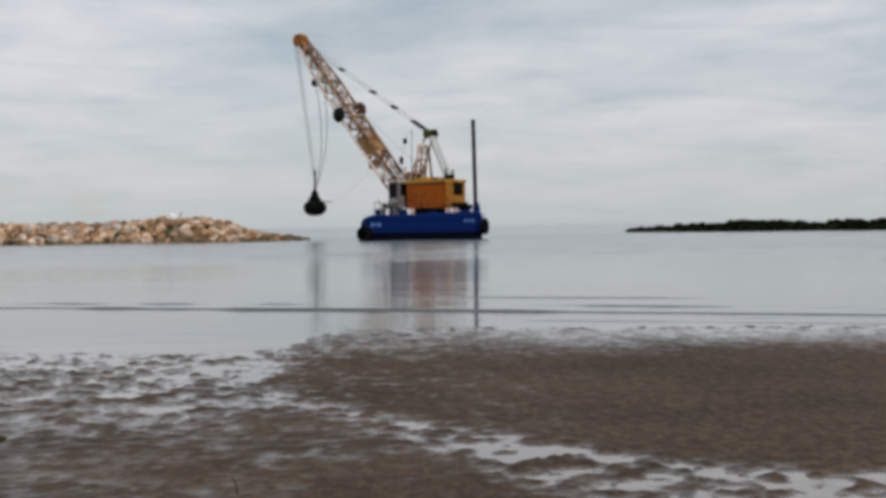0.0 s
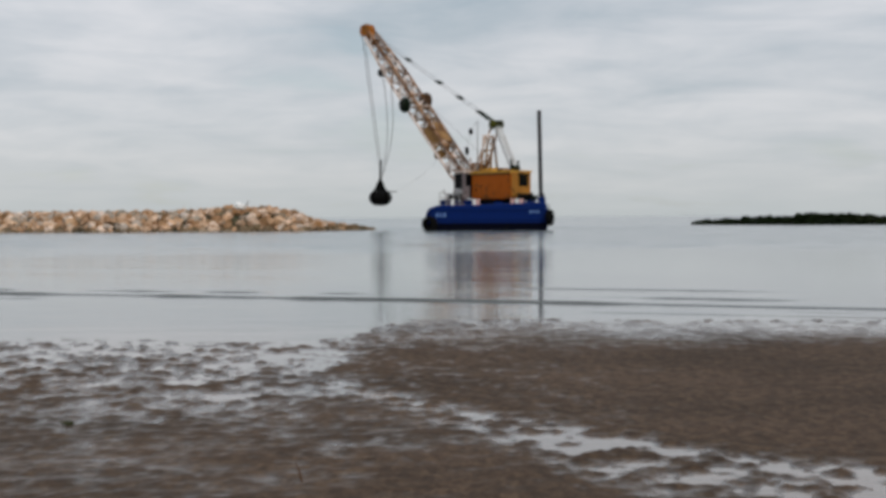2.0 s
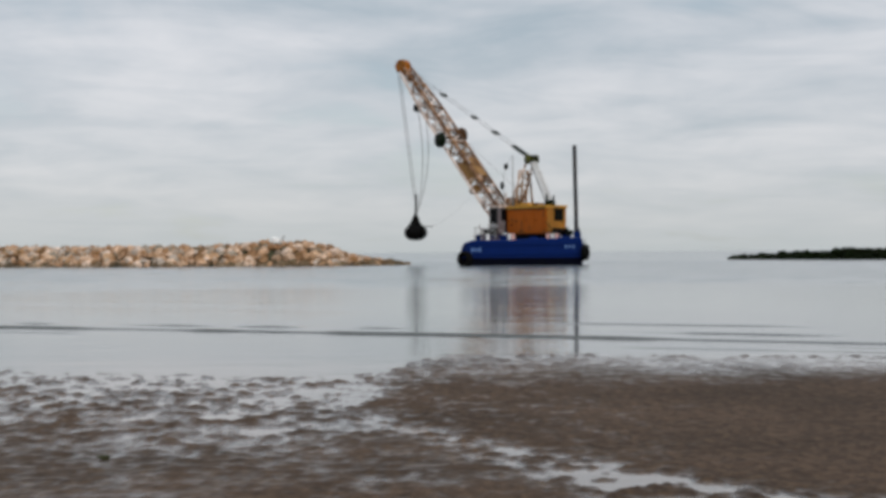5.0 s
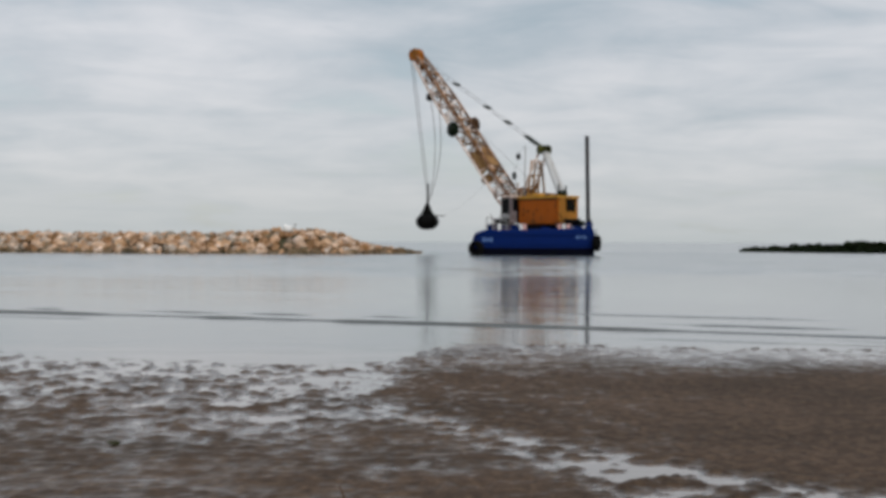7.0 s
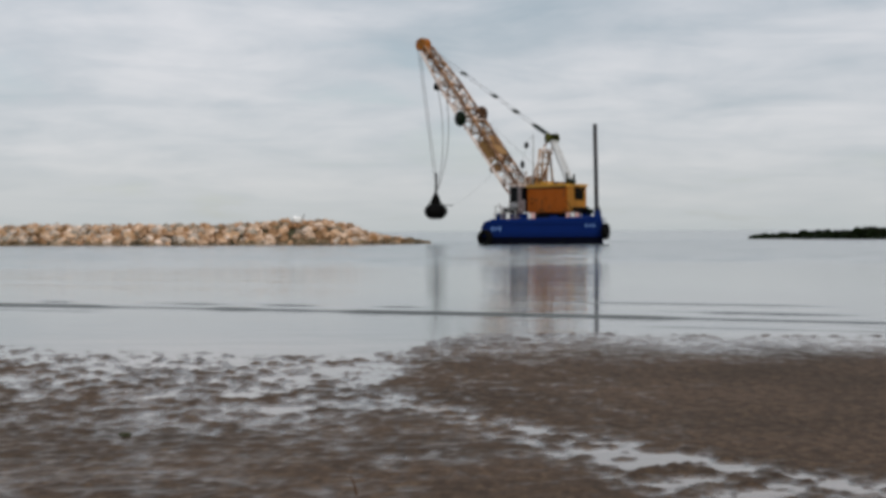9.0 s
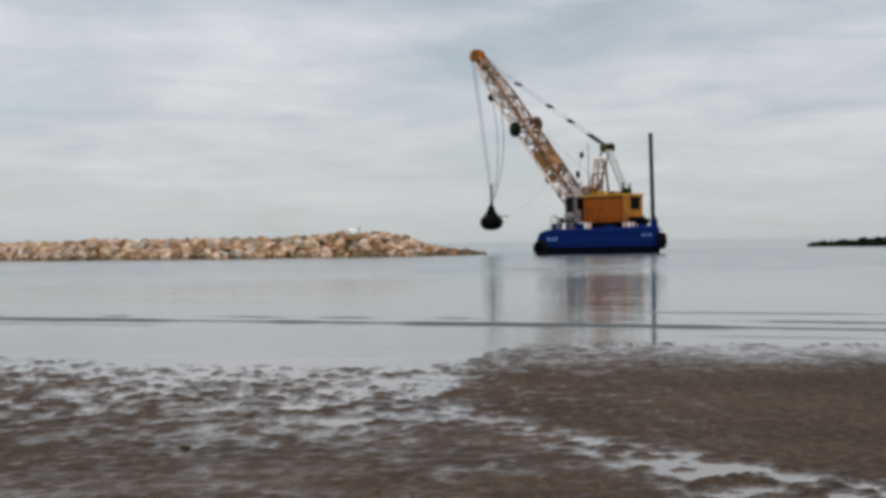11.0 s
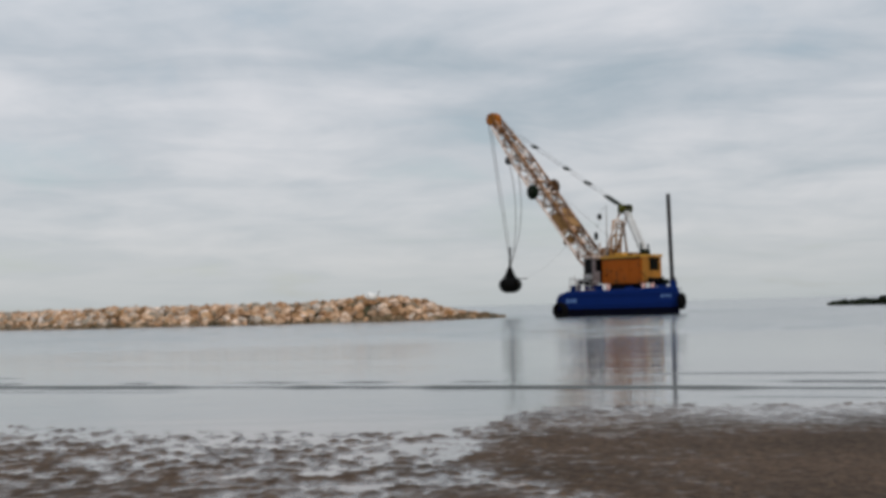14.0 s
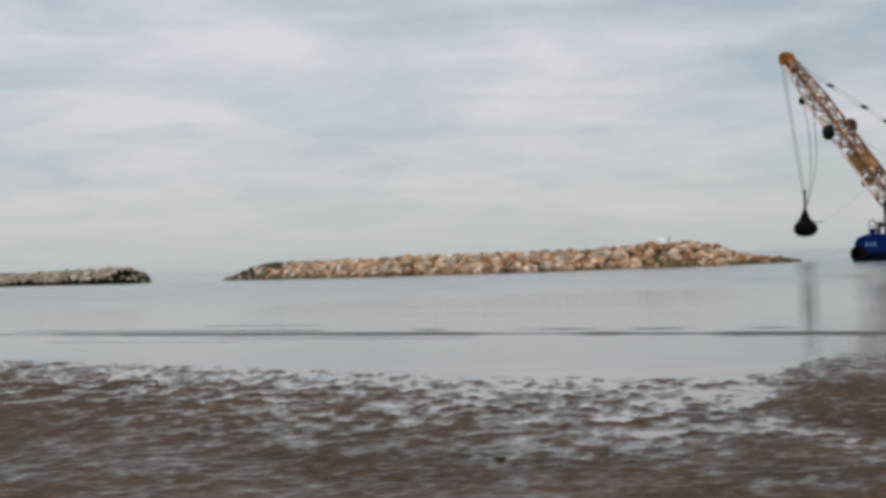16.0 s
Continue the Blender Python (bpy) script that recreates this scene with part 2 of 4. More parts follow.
# sand stirred up in the shallows
silt = node(nt_, "ShaderNodeMapRange", **{"From Min": 21.0, "From Max": 27.0, "To Min": 1.0, "To Max": 0.0})
nt_.links.new(apart.outputs[1], silt.inputs[0])
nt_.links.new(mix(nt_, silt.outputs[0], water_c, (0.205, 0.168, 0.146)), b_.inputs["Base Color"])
b_.inputs["IOR"].default_value = 1.33
# the breeze ruffles the water past the sheltered strip
ruffled = node(nt_, "ShaderNodeMapRange", **{"From Min": 48.0, "From Max": 105.0, "To Min": 0.08, "To Max": 0.15})
nt_.links.new(apart.outputs[1], ruffled.inputs[0])
nt_.links.new(ruffled.outputs[0], b_.inputs["Roughness"])
swell = noise_tex(nt_, mapped(nt_, o_, (0.16, 0.55, 1), (0, 0, -0.2)), 1.0, 3.0, 0.5)
chop = noise_tex(nt_, mapped(nt_, o_, (0.9, 2.4, 1), (0, 0, 0.1)), 1.0, 3.0, 0.5)
open_sea = node(nt_, "ShaderNodeMapRange", **{"From Min": 190.0, "From Max": 320.0, "To Min": 0.024, "To Max": 0.10})
nt_.links.new(apart.outputs[1], open_sea.inputs[0])
bump(nt_, b_, math_node(nt_, "MULTIPLY", math_node(nt_, "ADD", swell, math_node(nt_, "MULTIPLY", chop, 0.35)), open_sea.outputs[0]), 1.0, 0.8)


# ---- mesh helpers ----
def mesh_of(name, bm, mat, smooth=False):
    me = bpy.data.meshes.new(name)
    bmesh.ops.recalc_face_normals(bm, faces=bm.faces)
    bm.to_mesh(me)
    bm.free()
    me.materials.append(mat)
    if smooth:
        for p in me.polygons:
            p.use_smooth = True
    return me


def part(name, bm, mat, parent, label="", smooth=False):
    ob = new(name, mesh_of(name, bm, mat, smooth))
    ob.parent = parent
    return tagged(ob, label)


def box(size, at=(0, 0, 0), bevel=0.0, rot=None, bm=None):
    bm = bm or bmesh.new()
    m = Matrix.Translation(at) @ (rot.to_4x4() if rot else Matrix.Identity(4)) @ Matrix.Diagonal((*size, 1))
    made = bmesh.ops.create_cube(bm, size=1, matrix=m)["verts"]
    if bevel:
        edges = list({e for v in made for e in v.link_edges})
        bmesh.ops.bevel(bm, geom=edges, offset=bevel, segments=2, affect="EDGES", clamp_overlap=True)
    return bm


def rod(a, b, r, r2=None, seg=8, bm=None):
    bm = bm or bmesh.new()
    a, b = Vector(a), Vector(b)
    m = Matrix.Translation((a + b) / 2) @ (b - a).to_track_quat("Z", "Y").to_matrix().to_4x4()
    bmesh.ops.create_cone(bm, cap_ends=True, segments=seg, radius1=r, radius2=r if r2 is None else r2, depth=(b - a).length, matrix=m)
    return bm


def sheave(at, axis, r, width, bm=None):
    """A grooved wheel: two flanges and a narrower hub between them."""
    bm = bm or bmesh.new()
    at, axis = Vector(at), Vector(axis).normalized()
    rod(at - axis * width / 2, at - axis * width * 0.2, r * 0.95, r, 20, bm)
    rod(at - axis * width * 0.2, at + axis * width * 0.2, r * 0.82, None, 20, bm)
    rod(at + axis * width * 0.2, at + axis * width / 2, r, r * 0.95, 20, bm)
    rod(at - axis * width * 0.75, at + axis * width * 0.75, r * 0.22, None, 10, bm)
    return bm


def sag_rope(points, r, sag=0.0, steps=10, bow=Vector((0, 0, 0))):
    """A rope through the points, hanging a little between them."""
    bm = bmesh.new()
    for a, b in zip(points[:-1], points[1:]):
        a, b = Vector(a), Vector(b)
        path = [a.lerp(b, i / steps) + (bow - Vector((0, 0, sag))) * (4 * (i / steps) * (1 - i / steps)) for i in range(steps + 1)]
        for p, q in zip(path[:-1], path[1:]):
            rod(p, q, r, None, 5, bm)
    return bm


def thing(name, at, turn=0.0, label="", category="", group="", kind=""):
    ob = new(name)
    ob.empty_display_size = 0.5
    ob.matrix_basis = pose(*at, 0, 0, turn)
    return tagged(ob, label, category, group, kind)


# ---- ground and sea ----
def lattice_noise(x, y, seed):
    """Smooth value noise on arrays, 0 to 1."""
    xi, yi = np.floor(x).astype(np.int64), np.floor(y).astype(np.int64)
    fx, fy = x - xi, y - yi
    fx, fy = fx * fx * (3 - 2 * fx), fy * fy * (3 - 2 * fy)

    def h(a, b):
        n = (a * 374761393 + b * 668265263 + seed * 974634777) & 0x7FFFFFFF
        n = ((n ^ (n >> 13)) * 1274126177) & 0x7FFFFFFF
        return ((n ^ (n >> 16)) & 0xFFFF) / 65535.0
    top = h(xi, yi) * (1 - fx) + h(xi + 1, yi) * fx
    bot = h(xi, yi + 1) * (1 - fx) + h(xi + 1, yi + 1) * fx
    return top * (1 - fy) + bot * fy


def fbm(x, y, seed, octaves=4):
    total, amp, norm = 0, 1.0, 0.0
    for i in range(octaves):
        total = total + amp * lattice_noise(x * 2 ** i + 17 * i, y * 2 ** i + 31 * i, seed + i)
        norm += amp
        amp *= 0.5
    return total / norm


def step(a, b, v):
    t = np.clip((v - a) / (b - a), 0, 1)
    return t * t * (3 - 2 * t)


def spread(lo, hi, pitch, reach, grow=1.35):
    """Grid lines: even between lo and hi, then ever wider out to the reach."""
    mid = list(np.arange(lo, hi + pitch / 2, pitch))
    left, d = [lo], pitch
    while left[-1] > reach[0]:
        d *= grow
        left.append(max(reach[0], left[-1] - d))
    right, d = [mid[-1]], pitch
    while right[-1] < reach[1]:
        d *= grow
        right.append(min(reach[1], right[-1] + d))
    return np.array(left[:0:-1] + mid + right[1:])


def sheet(name, xs, ys, zfun, mat, shear=None):
    gx, gy = np.meshgrid(xs, ys)
    if shear:
        gy = gy + shear(gx, gy)
    gz = zfun(gx, gy)
    nx, ny = len(xs), len(ys)
    co = np.stack([gx, gy, gz], -1).reshape(-1, 3)
    i = (np.arange(ny - 1)[:, None] * nx + np.arange(nx - 1)[None, :]).ravel()
    quads = np.stack([i, i + 1, i + 1 + nx, i + nx], -1)
    me = bpy.data.meshes.new(name)
    me.vertices.add(len(co))
    me.vertices.foreach_set("co", co.ravel())
    me.loops.add(quads.size)
    me.loops.foreach_set("vertex_index", quads.ravel().astype(np.int32))
    me.polygons.add(len(quads))
    me.polygons.foreach_set("loop_start", np.arange(len(quads), dtype=np.int32) * 4)
    me.polygons.foreach_set("loop_total", np.full(len(quads), 4, np.int32))
    me.polygons.foreach_set("use_smooth", np.ones(len(quads), bool))
    me.update(calc_edges=True)
    me.materials.append(mat)
    return new(name, me)


def shore(x):
    """How far out the water's edge lies."""
    left = np.maximum(-x - 2.0, 0)
    edge = 21.3 + 0.60 * left * left / (left + 1.5)
    edge = np.minimum(edge, 34.0)
    return edge + 4.4 * step(-1.3, 0.3, x) - 0.22 * np.maximum(x - 2.5, 0)


def pool_line(x):
    """Where the pools lie along the near foot of the sand bar."""
    d = np.clip(x - 0.2, -1.6, 3.3)
    return 14.1 - 2.0 * d + 0.21 * d * d


def sand_height(x, y):
    out = y - shore(x)
    deep = np.maximum(-4.0, np.where(out > 20, -0.5 - 0.012 * (out - 20), -0.025 * np.maximum(out, 0)))
    near = step(50, 36, y) * step(70, 40, np.abs(x))
    lump = (fbm(x * 0.55, y * 0.55, 5) - 0.5) * 6.0
    bend = (fbm(x * 1.1 + 3, y * 0.8, 19, 2) - 0.5) * 1.2
    # flame-shaped hollows that hold the water, wider than the ripples between them
    flame = (fbm(4.9 * (x + 0.2 * y) + bend, 3.1 * y - 0.6 * x + bend, 11, 3) - 0.5) * 8.0
    ripple = (fbm(x * 3.2 + 0.4 * y, y * 7.5 - 0.9 * x + bend, 12, 3) - 0.5) * 5.0
    grain = (fbm(x * 14.0, y * 9.5 + 3, 17, 2) - 0.5) * 5.0
    inland = np.maximum(-out, 0)
    # on the flat the hollows are deep by the water and trodden out near by
    tread = step(4.5, 9.5, inland + 0.25 * lump)
    worn = 1 - 0.82 * tread
    relief_flat = worn * (1.45 * flame + 0.55 * grain) + (0.10 + 0.32 * tread) * ripple + 0.30 * lump + 0.35 * grain
    relief_bar = 0.34 * flame + 0.18 * ripple + 0.45 * grain
    # how far the sand stands above the water that is left in it
    dry = -0.95 + 0.46 * np.minimum(inland, 4.0) + 0.42 * np.clip(inland - 4.0, 0, 5) + 0.30 * np.clip(inland - 9.0, 0, 4)
    dry = dry + 0.14 * np.clip(-x - 3.5, 0, 6) * step(-1.0, -4.0, out)
    wide = np.exp(-((x + 1.0) / 0.55) ** 2) * np.exp(-((y - 16.6) / 2.4) ** 2) + 0.7 * np.exp(-((x + 1.5) / 0.7) ** 2) * np.exp(-((y - 18.2) / 1.6) ** 2)
    low = np.clip(dry - 1.1 * wide, -2.2, 3.1) + relief_flat
    on_bar = step(-0.95, -0.35, x + 0.10 * lump) * step(0.0, 0.7, y - pool_line(x) - 0.35 + 0.10 * lump) * step(0.2, -0.8, out)
    high = np.clip(0.35 - 0.5 * step(1.5, 4.5, x) + 0.35 * step(4.0, 0.0, x) * step(0.0, 1.5, inland) + 0.12 * inland + (0.045 + 0.045 * step(0.5, 6.0, x)) * inland ** 2 + 0.2 * lump * step(0, 4, inland), -0.4, 3.0 + 1.0 * step(1.0, 5.0, x))
    high = high + relief_bar * (0.8 + 0.8 * step(2.5, 0.0, x))
    low = low + 0.9 * step(0.3, 1.6, x) * step(0.0, -1.2, y - pool_line(x))
    level = low * (1 - on_bar) + high * on_bar
    # a chain of broken pools along the near foot of the bar
    gap = y - pool_line(x) + 0.14 * lump
    gap = np.where(gap > 0, gap / 0.62, gap / (0.72 + 1.6 * step(0.3, 1.3, x)))
    pool = np.exp(-gap ** 2) * step(-1.6, -0.8, x)
    shred = (fbm(5.2 * (x - 0.1 * y) + bend, 4.4 * y + 0.6 * x, 27, 4) - 0.5) * 13.0
    sunk = -0.35 + 1.15 * shred + 0.85 * grain
    level = level * (1 - pool) + sunk * pool
    spur = np.exp(-((y - 13.2 + 1.6 * (0.6 - x)) / 0.35) ** 2) * step(-1.1, -0.4, x) * step(1.0, 0.5, x)
    level = level - 1.7 * spur * step(0.4, -0.8, shred)
    z = deep + near * 0.0075 * level * np.where(out > 0, np.exp(-np.maximum(out, 0) / 1.0), 1.0)
    # the dry beach rises behind
    return z + np.where(y < 8, 0.02 * (8 - np.maximum(y, -200)), 0)


ground = sheet("ground", spread(-17.0, 10.0, 0.032, (-4600, 4600)), spread(8.5, 30.0, 0.045, (-900, 4600)), sand_height, M_SAND)
tagged(ground, "wet brown rippled sand at low tide with shallow pools", "beach sand", kind="structure")


WAVES = [(32.2, -0.44, 0.045, 3), (34.6, -0.43, 0.022, 8), (30.3, -0.43, 0.011, 13), (28.9, -0.41, 0.010, 37), (38.0, -0.40, 0.016, 43)]


def sea_height(x, y):
    """Low wavelets running in to the beach, and wind ripples farther out."""
    z = np.zeros_like(x)
    for k, (c, slope, tall, seed) in enumerate(WAVES):
        crest = c + slope * x - 0.005 * x * x * step(-2, 2, x) + 0.5 * (lattice_noise(x * 0.12, x * 0 + k, seed) - 0.5)
        patch = 0.75 * lattice_noise(x * 0.17 + 7 * k, x * 0 + 0.5, seed + 40) + 0.25 * lattice_noise(x * 0.8 + 5 * k, x * 0 + 0.5, seed + 60)
        along = 0.5 * (k == 0) + (1.0 - 0.5 * (k == 0)) * step(0.46 + 0.06 * (k > 0), 0.56 + 0.06 * (k > 0), patch)
        d = y - crest
        z = z + tall * along * np.where(d < 0, np.exp(-(d / 0.022) ** 2), np.exp(-(d / 0.10) ** 2))
    z = z * step(60, 45, np.abs(x))
    # long low undulations in the sheltered strip
    calm = step(33, 40, y) * step(84, 66, y) * step(60, 45, np.abs(x))
    z = z + 0.011 * calm * (lattice_noise(x * 0.06 + 0.05 * y, y * 0.30 + 0.12 * x, 75) + 0.55 * lattice_noise(x * 0.12, y * 0.72 + 0.3 * x, 76) - 0.78)
    wind = step(56, 100, y) * step(330, 200, y) * step(200, 120, np.abs(x))
    ripple = lattice_noise(x * 0.22 + 0.1 * y, y * 0.62 + 0.03 * x, 71) + 0.5 * lattice_noise(x * 0.45 - 0.1 * y, y * 1.25, 72) - 0.75
    gust = 0.5 + lattice_noise(x * 0.03, y * 0.045, 73)
    return z + RIPPLE * wind * ripple * gust


def wave_shear(x, y):
    """Runs the grid of the near water along the wavelets."""
    return -0.42 * np.clip(x, -20, 20) * step(5, 24, y) * step(100, 47, y)


RIPPLE = 0.10
sea_x = np.concatenate([np.arange(-140, -30, 1.3), np.arange(-30, 24, 0.25), np.arange(24, 140, 1.3)])
sea_x = np.concatenate([spread(-140, -139, 1.0, (-4600, -139))[:-1], sea_x, spread(139, 140, 1.0, (139, 4600))[1:]])
sea_y = np.concatenate([spread(24.0, 24.5, 0.5, (4, 24.5))[:-1], np.arange(24.5, 28.0, 0.06), np.arange(28.0, 39.5, 0.016), np.arange(39.5, 46.0, 0.1), np.arange(46.0, 240.0, 0.3), spread(240, 241, 1.0, (240, 4600))])
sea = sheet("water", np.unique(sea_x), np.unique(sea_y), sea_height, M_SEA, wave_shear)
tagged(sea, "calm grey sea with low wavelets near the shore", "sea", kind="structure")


# ---- breakwaters ----
def boulder_mesh(seed, mat):
    rnd = random.Random(seed)
    bm = bmesh.new()
    for _ in range(15):
        v = Vector((rnd.gauss(0, 1), rnd.gauss(0, 1), rnd.gauss(0, 1))).normalized()
        bm.verts.new((v.x * 0.62, v.y * 0.5, v.z * 0.42))
    hull = bmesh.ops.convex_hull(bm, input=bm.verts)
    bmesh.ops.delete(bm, geom=[g for g in hull["geom_interior"] if isinstance(g, bmesh.types.BMVert)], context="VERTS")
    return mesh_of("boulder", bm, mat)


def along_line(points, s):
    """The place and the heading at the length s along a line of points."""
    for a, b in zip(points[:-1], points[1:]):
        d = (Vector(b) - Vector(a)).length
        if s <= d:
            return Vector(a).lerp(Vector(b), s / d), (Vector(b) - Vector(a)).normalized()
        s -= d
    return Vector(points[-1]), (Vector(points[-1]) - Vector(points[-2])).normalized()


def line_length(points):
    return sum((Vector(b) - Vector(a)).length for a, b in zip(points[:-1], points[1:]))


def breakwater(toe, crest, label, seed, upper, lower, wet, count, near, size=1.0, dark_from=1e9, foot=0.3, dark_to=-1e9, aged=None):
    """A mound of quarry stone. toe: its seaward-facing foot seen from the beach; crest(s, length): its height;
    upper, lower: stone for the pile and for the wet foot (single, joined); near(place): whether a stone is picked as a part;
    aged: paler weathered stone, commoner with the length from the tip."""
    rnd = random.Random(seed)
    length = line_length(toe)
    root = thing("breakwater", (*toe[0], 0), 0, label, "breakwater", "offshore breakwaters", "structure")
    origin = Vector((*toe[0], 0))
    slope, top = 4.6, 2.6

    def place(s, w):
        p, h = along_line(toe, max(0, min(length, s)))
        side = Vector((-h.y, h.x)) if h.x > 0 else Vector((h.y, -h.x))
        tall = crest(max(0, min(length, s)), length)
        wide = slope * (0.35 + 0.65 * min(1, tall / 3.0))
        if w < wide:
            z = tall * (w / wide) ** 0.85
        elif w < wide + top:
            z = tall
        else:
            z = tall * (1 - (w - wide - top) / wide)
        q = p + side * w
        return Vector((q.x, q.y, z)), wide * 2 + top

    # core under the stones
    bm = bmesh.new()
    rows = []
    n = int(length / 2.5)
    for i in range(n + 1):
        s = length * i / n
        _, full = place(s, 0)
        ring = []
        for j in range(9):
            p, _ = place(s, full * j / 8)
            p.z = max(p.z - 0.45 * size + rnd.uniform(-0.2, 0.2), -0.6) if 0 < j < 8 else -0.8
            ring.append(bm.verts.new(p - origin))
        rows.append(ring)
    for a, b in zip(rows[:-1], rows[1:]):
        for j in range(8):
            bm.faces.new((a[j], a[j + 1], b[j + 1], b[j]))
    part("core", bm, lower[1], root, "dark rubble between the boulders")

    kinds = [[boulder_mesh(seed * 50 + i, m[0]) for i in range(9)] for m in (upper, lower, wet, aged or upper)]
    joined = {k: ([], []) for k in range(4)}
    made = 0
    for _ in range(count):
        s = rnd.uniform(-0.5, length + 0.5)
        _, full = place(s, 0)
        w = full * rnd.random() ** 1.35 * 0.9
        p, _ = place(s, w)
        if crest(max(0, min(length, s)), length) < 0.25 and rnd.random() < 0.6:
            continue
        d = size * rnd.choice((0.6, 0.75, 0.9, 1.0, 1.15, 1.3, 1.55)) * rnd.uniform(0.85, 1.15)
        low = p.z < foot * rnd.uniform(0.6, 1.5) and w < full / 2
        k = 2 if low else (1 if (s > dark_from or s < dark_to) and rnd.random() < 0.7 else 0)
        if aged and k == 0 and rnd.random() < 0.08 + 0.5 * s / length:
            k = 3
        p.z = p.z - 0.18 * d + rnd.uniform(-0.1, 0.14)
        m = Matrix.LocRotScale(p - origin, Euler((rnd.uniform(-0.6, 0.6), rnd.uniform(-0.6, 0.6), rnd.uniform(0, 6.28))), Vector((d * rnd.uniform(0.85, 1.25), d, d * rnd.uniform(0.8, 1.2))))
        me = rnd.choice(kinds[k])
        if made < 300 and near(p):
            ob = new("boulder", me)
            ob.parent = root
            ob.matrix_basis = m
            made += 1
        else:
            co, fa = joined[k]
            start = len(co)
            co.extend(tuple(m @ v.co) for v in me.vertices)
            fa.extend(tuple(i + start for i in f.vertices) for f in me.polygons)
    for k, mat in ((0, upper[1]), (1, lower[1]), (2, wet[1]), (3, (aged or upper)[1])):
        if joined[k][0]:
            me = bpy.data.meshes.new("boulders")
            me.from_pydata(joined[k][0], [], joined[k][1])
            me.materials.append(mat)
            ob = new("boulders", me)
            ob.parent = root
            tagged(ob, "loose quarry stone", kind="stuff")
    return root


def uneven_crest(s, length):
    # low at the tip, then lumps with dips between them
    return (0.25 + 1.3 * min(1, s / 17.0)) * (0.86 + 0.30 * math.sin(s * 0.42) * math.sin(s * 0.17 + 1.0))


def mid_crest(s, length):
    # from the tip on the seaward right towards the far end
    return (3.0 * min(1, 0.04 + s / 17.0) - 0.55 * min(1, max(0, s - 18) / 14.0)) * min(1, (length - s) / 9.0 + 0.1)


breakwater([(-3.2, 206.0), (-12.5, 199.0), (-34.0, 199.0), (-60.0, 210.0), (-87.0, 237.0), (-105.0, 258.0)], mid_crest,
           "long mound of tan quarry boulders standing in the sea", 3, (M_TAN, M_TAN_J), (M_ALG, M_ALG_J), (M_BRN, M_BRN_J), 2700,
           lambda p: p.x > -27, 1.1, 106.0, 0.4, aged=(M_GRY, M_GRY_J))
breakwater([(-129.0, 266.0), (-160.0, 299.0), (-215.0, 350.0)], lambda s, n: 2.75 * min(1, 0.06 + s / 14.0),
           "weathered grey boulder mound with a dark algae foot", 4, (M_GRY, M_GRY_J), (M_DRK, M_DRK_J), (M_DRK, M_DRK_J), 1300,
           lambda p: p.x > -158, 1.1, 1e9, 0.8, 13.0)
breakwater([(54.0, 279.0), (67.0, 256.0), (87.0, 234.0), (120.0, 205.0)], uneven_crest,
           "low dark seaweed-covered boulder mound in the sea", 5, (M_DRK, M_DRK_J), (M_DRK, M_DRK_J), (M_DRK, M_DRK_J), 950,
           lambda p: p.x < 84, 1.5)


# ---- barge ----
FACING = -3.25
BARGE = Vector((11.0, 185.6, 0.0))
barge = thing("crane_barge", BARGE, FACING, "dark blue steel pontoon barge moored on the calm sea", "barge")


def barge_hull():
    """Pontoon with raked ends, a rounded gunwale and a slightly higher right end."""
    bm = bmesh.new()
    prof = [(-7.3, -0.9), (-7.45, 0.3), (-7.45, 2.05), (-7.1, 2.75), (-6.1, 3.12), (0, 3.2), (6.6, 3.42), (7.25, 3.3), (7.4, 2.6), (7.35, 0.3), (7.2, -0.9)]
    rings = []
    for y, inset in ((0.0, 0.18), (0.18, 0.0), (19.82, 0.0), (20.0, 0.18)):
        rings.append([bm.verts.new((x * (1 - inset / 7.4), y, z - (inset * 0.6 if z > 2 else 0))) for x, z in prof])
    for a, b in zip(rings[:-1], rings[1:]):
        for i in range(len(prof)):
            j = (i + 1) % len(prof)
            bm.faces.new((a[i], a[j], b[j], b[i]))
    bm.faces.new(rings[0])
    bm.faces.new(rings[-1])
    return bm


hull = part("hull", barge_hull(), M_HULL, barge)
# fouling at the waterline, blackened further for the shade on the lower hull
part("shaded_boot_top", box((14.6, 0.05, 1.5), (-0.03, -0.028, 0.2), 0.02), M_HULL_LOW, hull, "dark fouled band at the waterline with the lower hull's shade painted in")
for z in (1.35, 2.55):
    part("rubbing_strake", box((14.3, 0.16, 0.16), (0, -0.06, z), 0.05), M_HULL, hull)
for x in (-4.8, -2.4, 0.0, 2.4, 4.8):
    part("frame_rib", box((0.10, 0.10, 1.25), (x, -0.03, 1.95), 0.03), M_HULL, hull)
for x0, z0 in ((-5.6, 1.95), (5.75, 2.35)):
    for i in range(3):
        part("marking", box((0.28, 0.03, 0.5 - 0.1 * (i % 2)), (x0 + 0.45 * i - 0.45, -0.015, z0), 0.0), M_MARK, hull, "pale blue worn lettering")
part("aft_bulwark", box((12.8, 0.15, 0.85), (0.2, 19.7, 3.6), 0.04), M_HULL, barge)
# spud and its guide
part("spud_pole", rod((6.70, 1.6, -1.0), (6.45, 1.6, 14.65), 0.25, 0.25, 16), M_POLE, barge, "tall dark steel spud pole", True)
part("spud_guide", box((0.9, 0.9, 0.8), (6.72, 1.6, 3.7), 0.08), M_HULL, barge)
part("spud_collar", rod((6.7, 1.6, 4.0), (6.69, 1.6, 4.5), 0.36, 0.36, 16), M_POLE, barge)
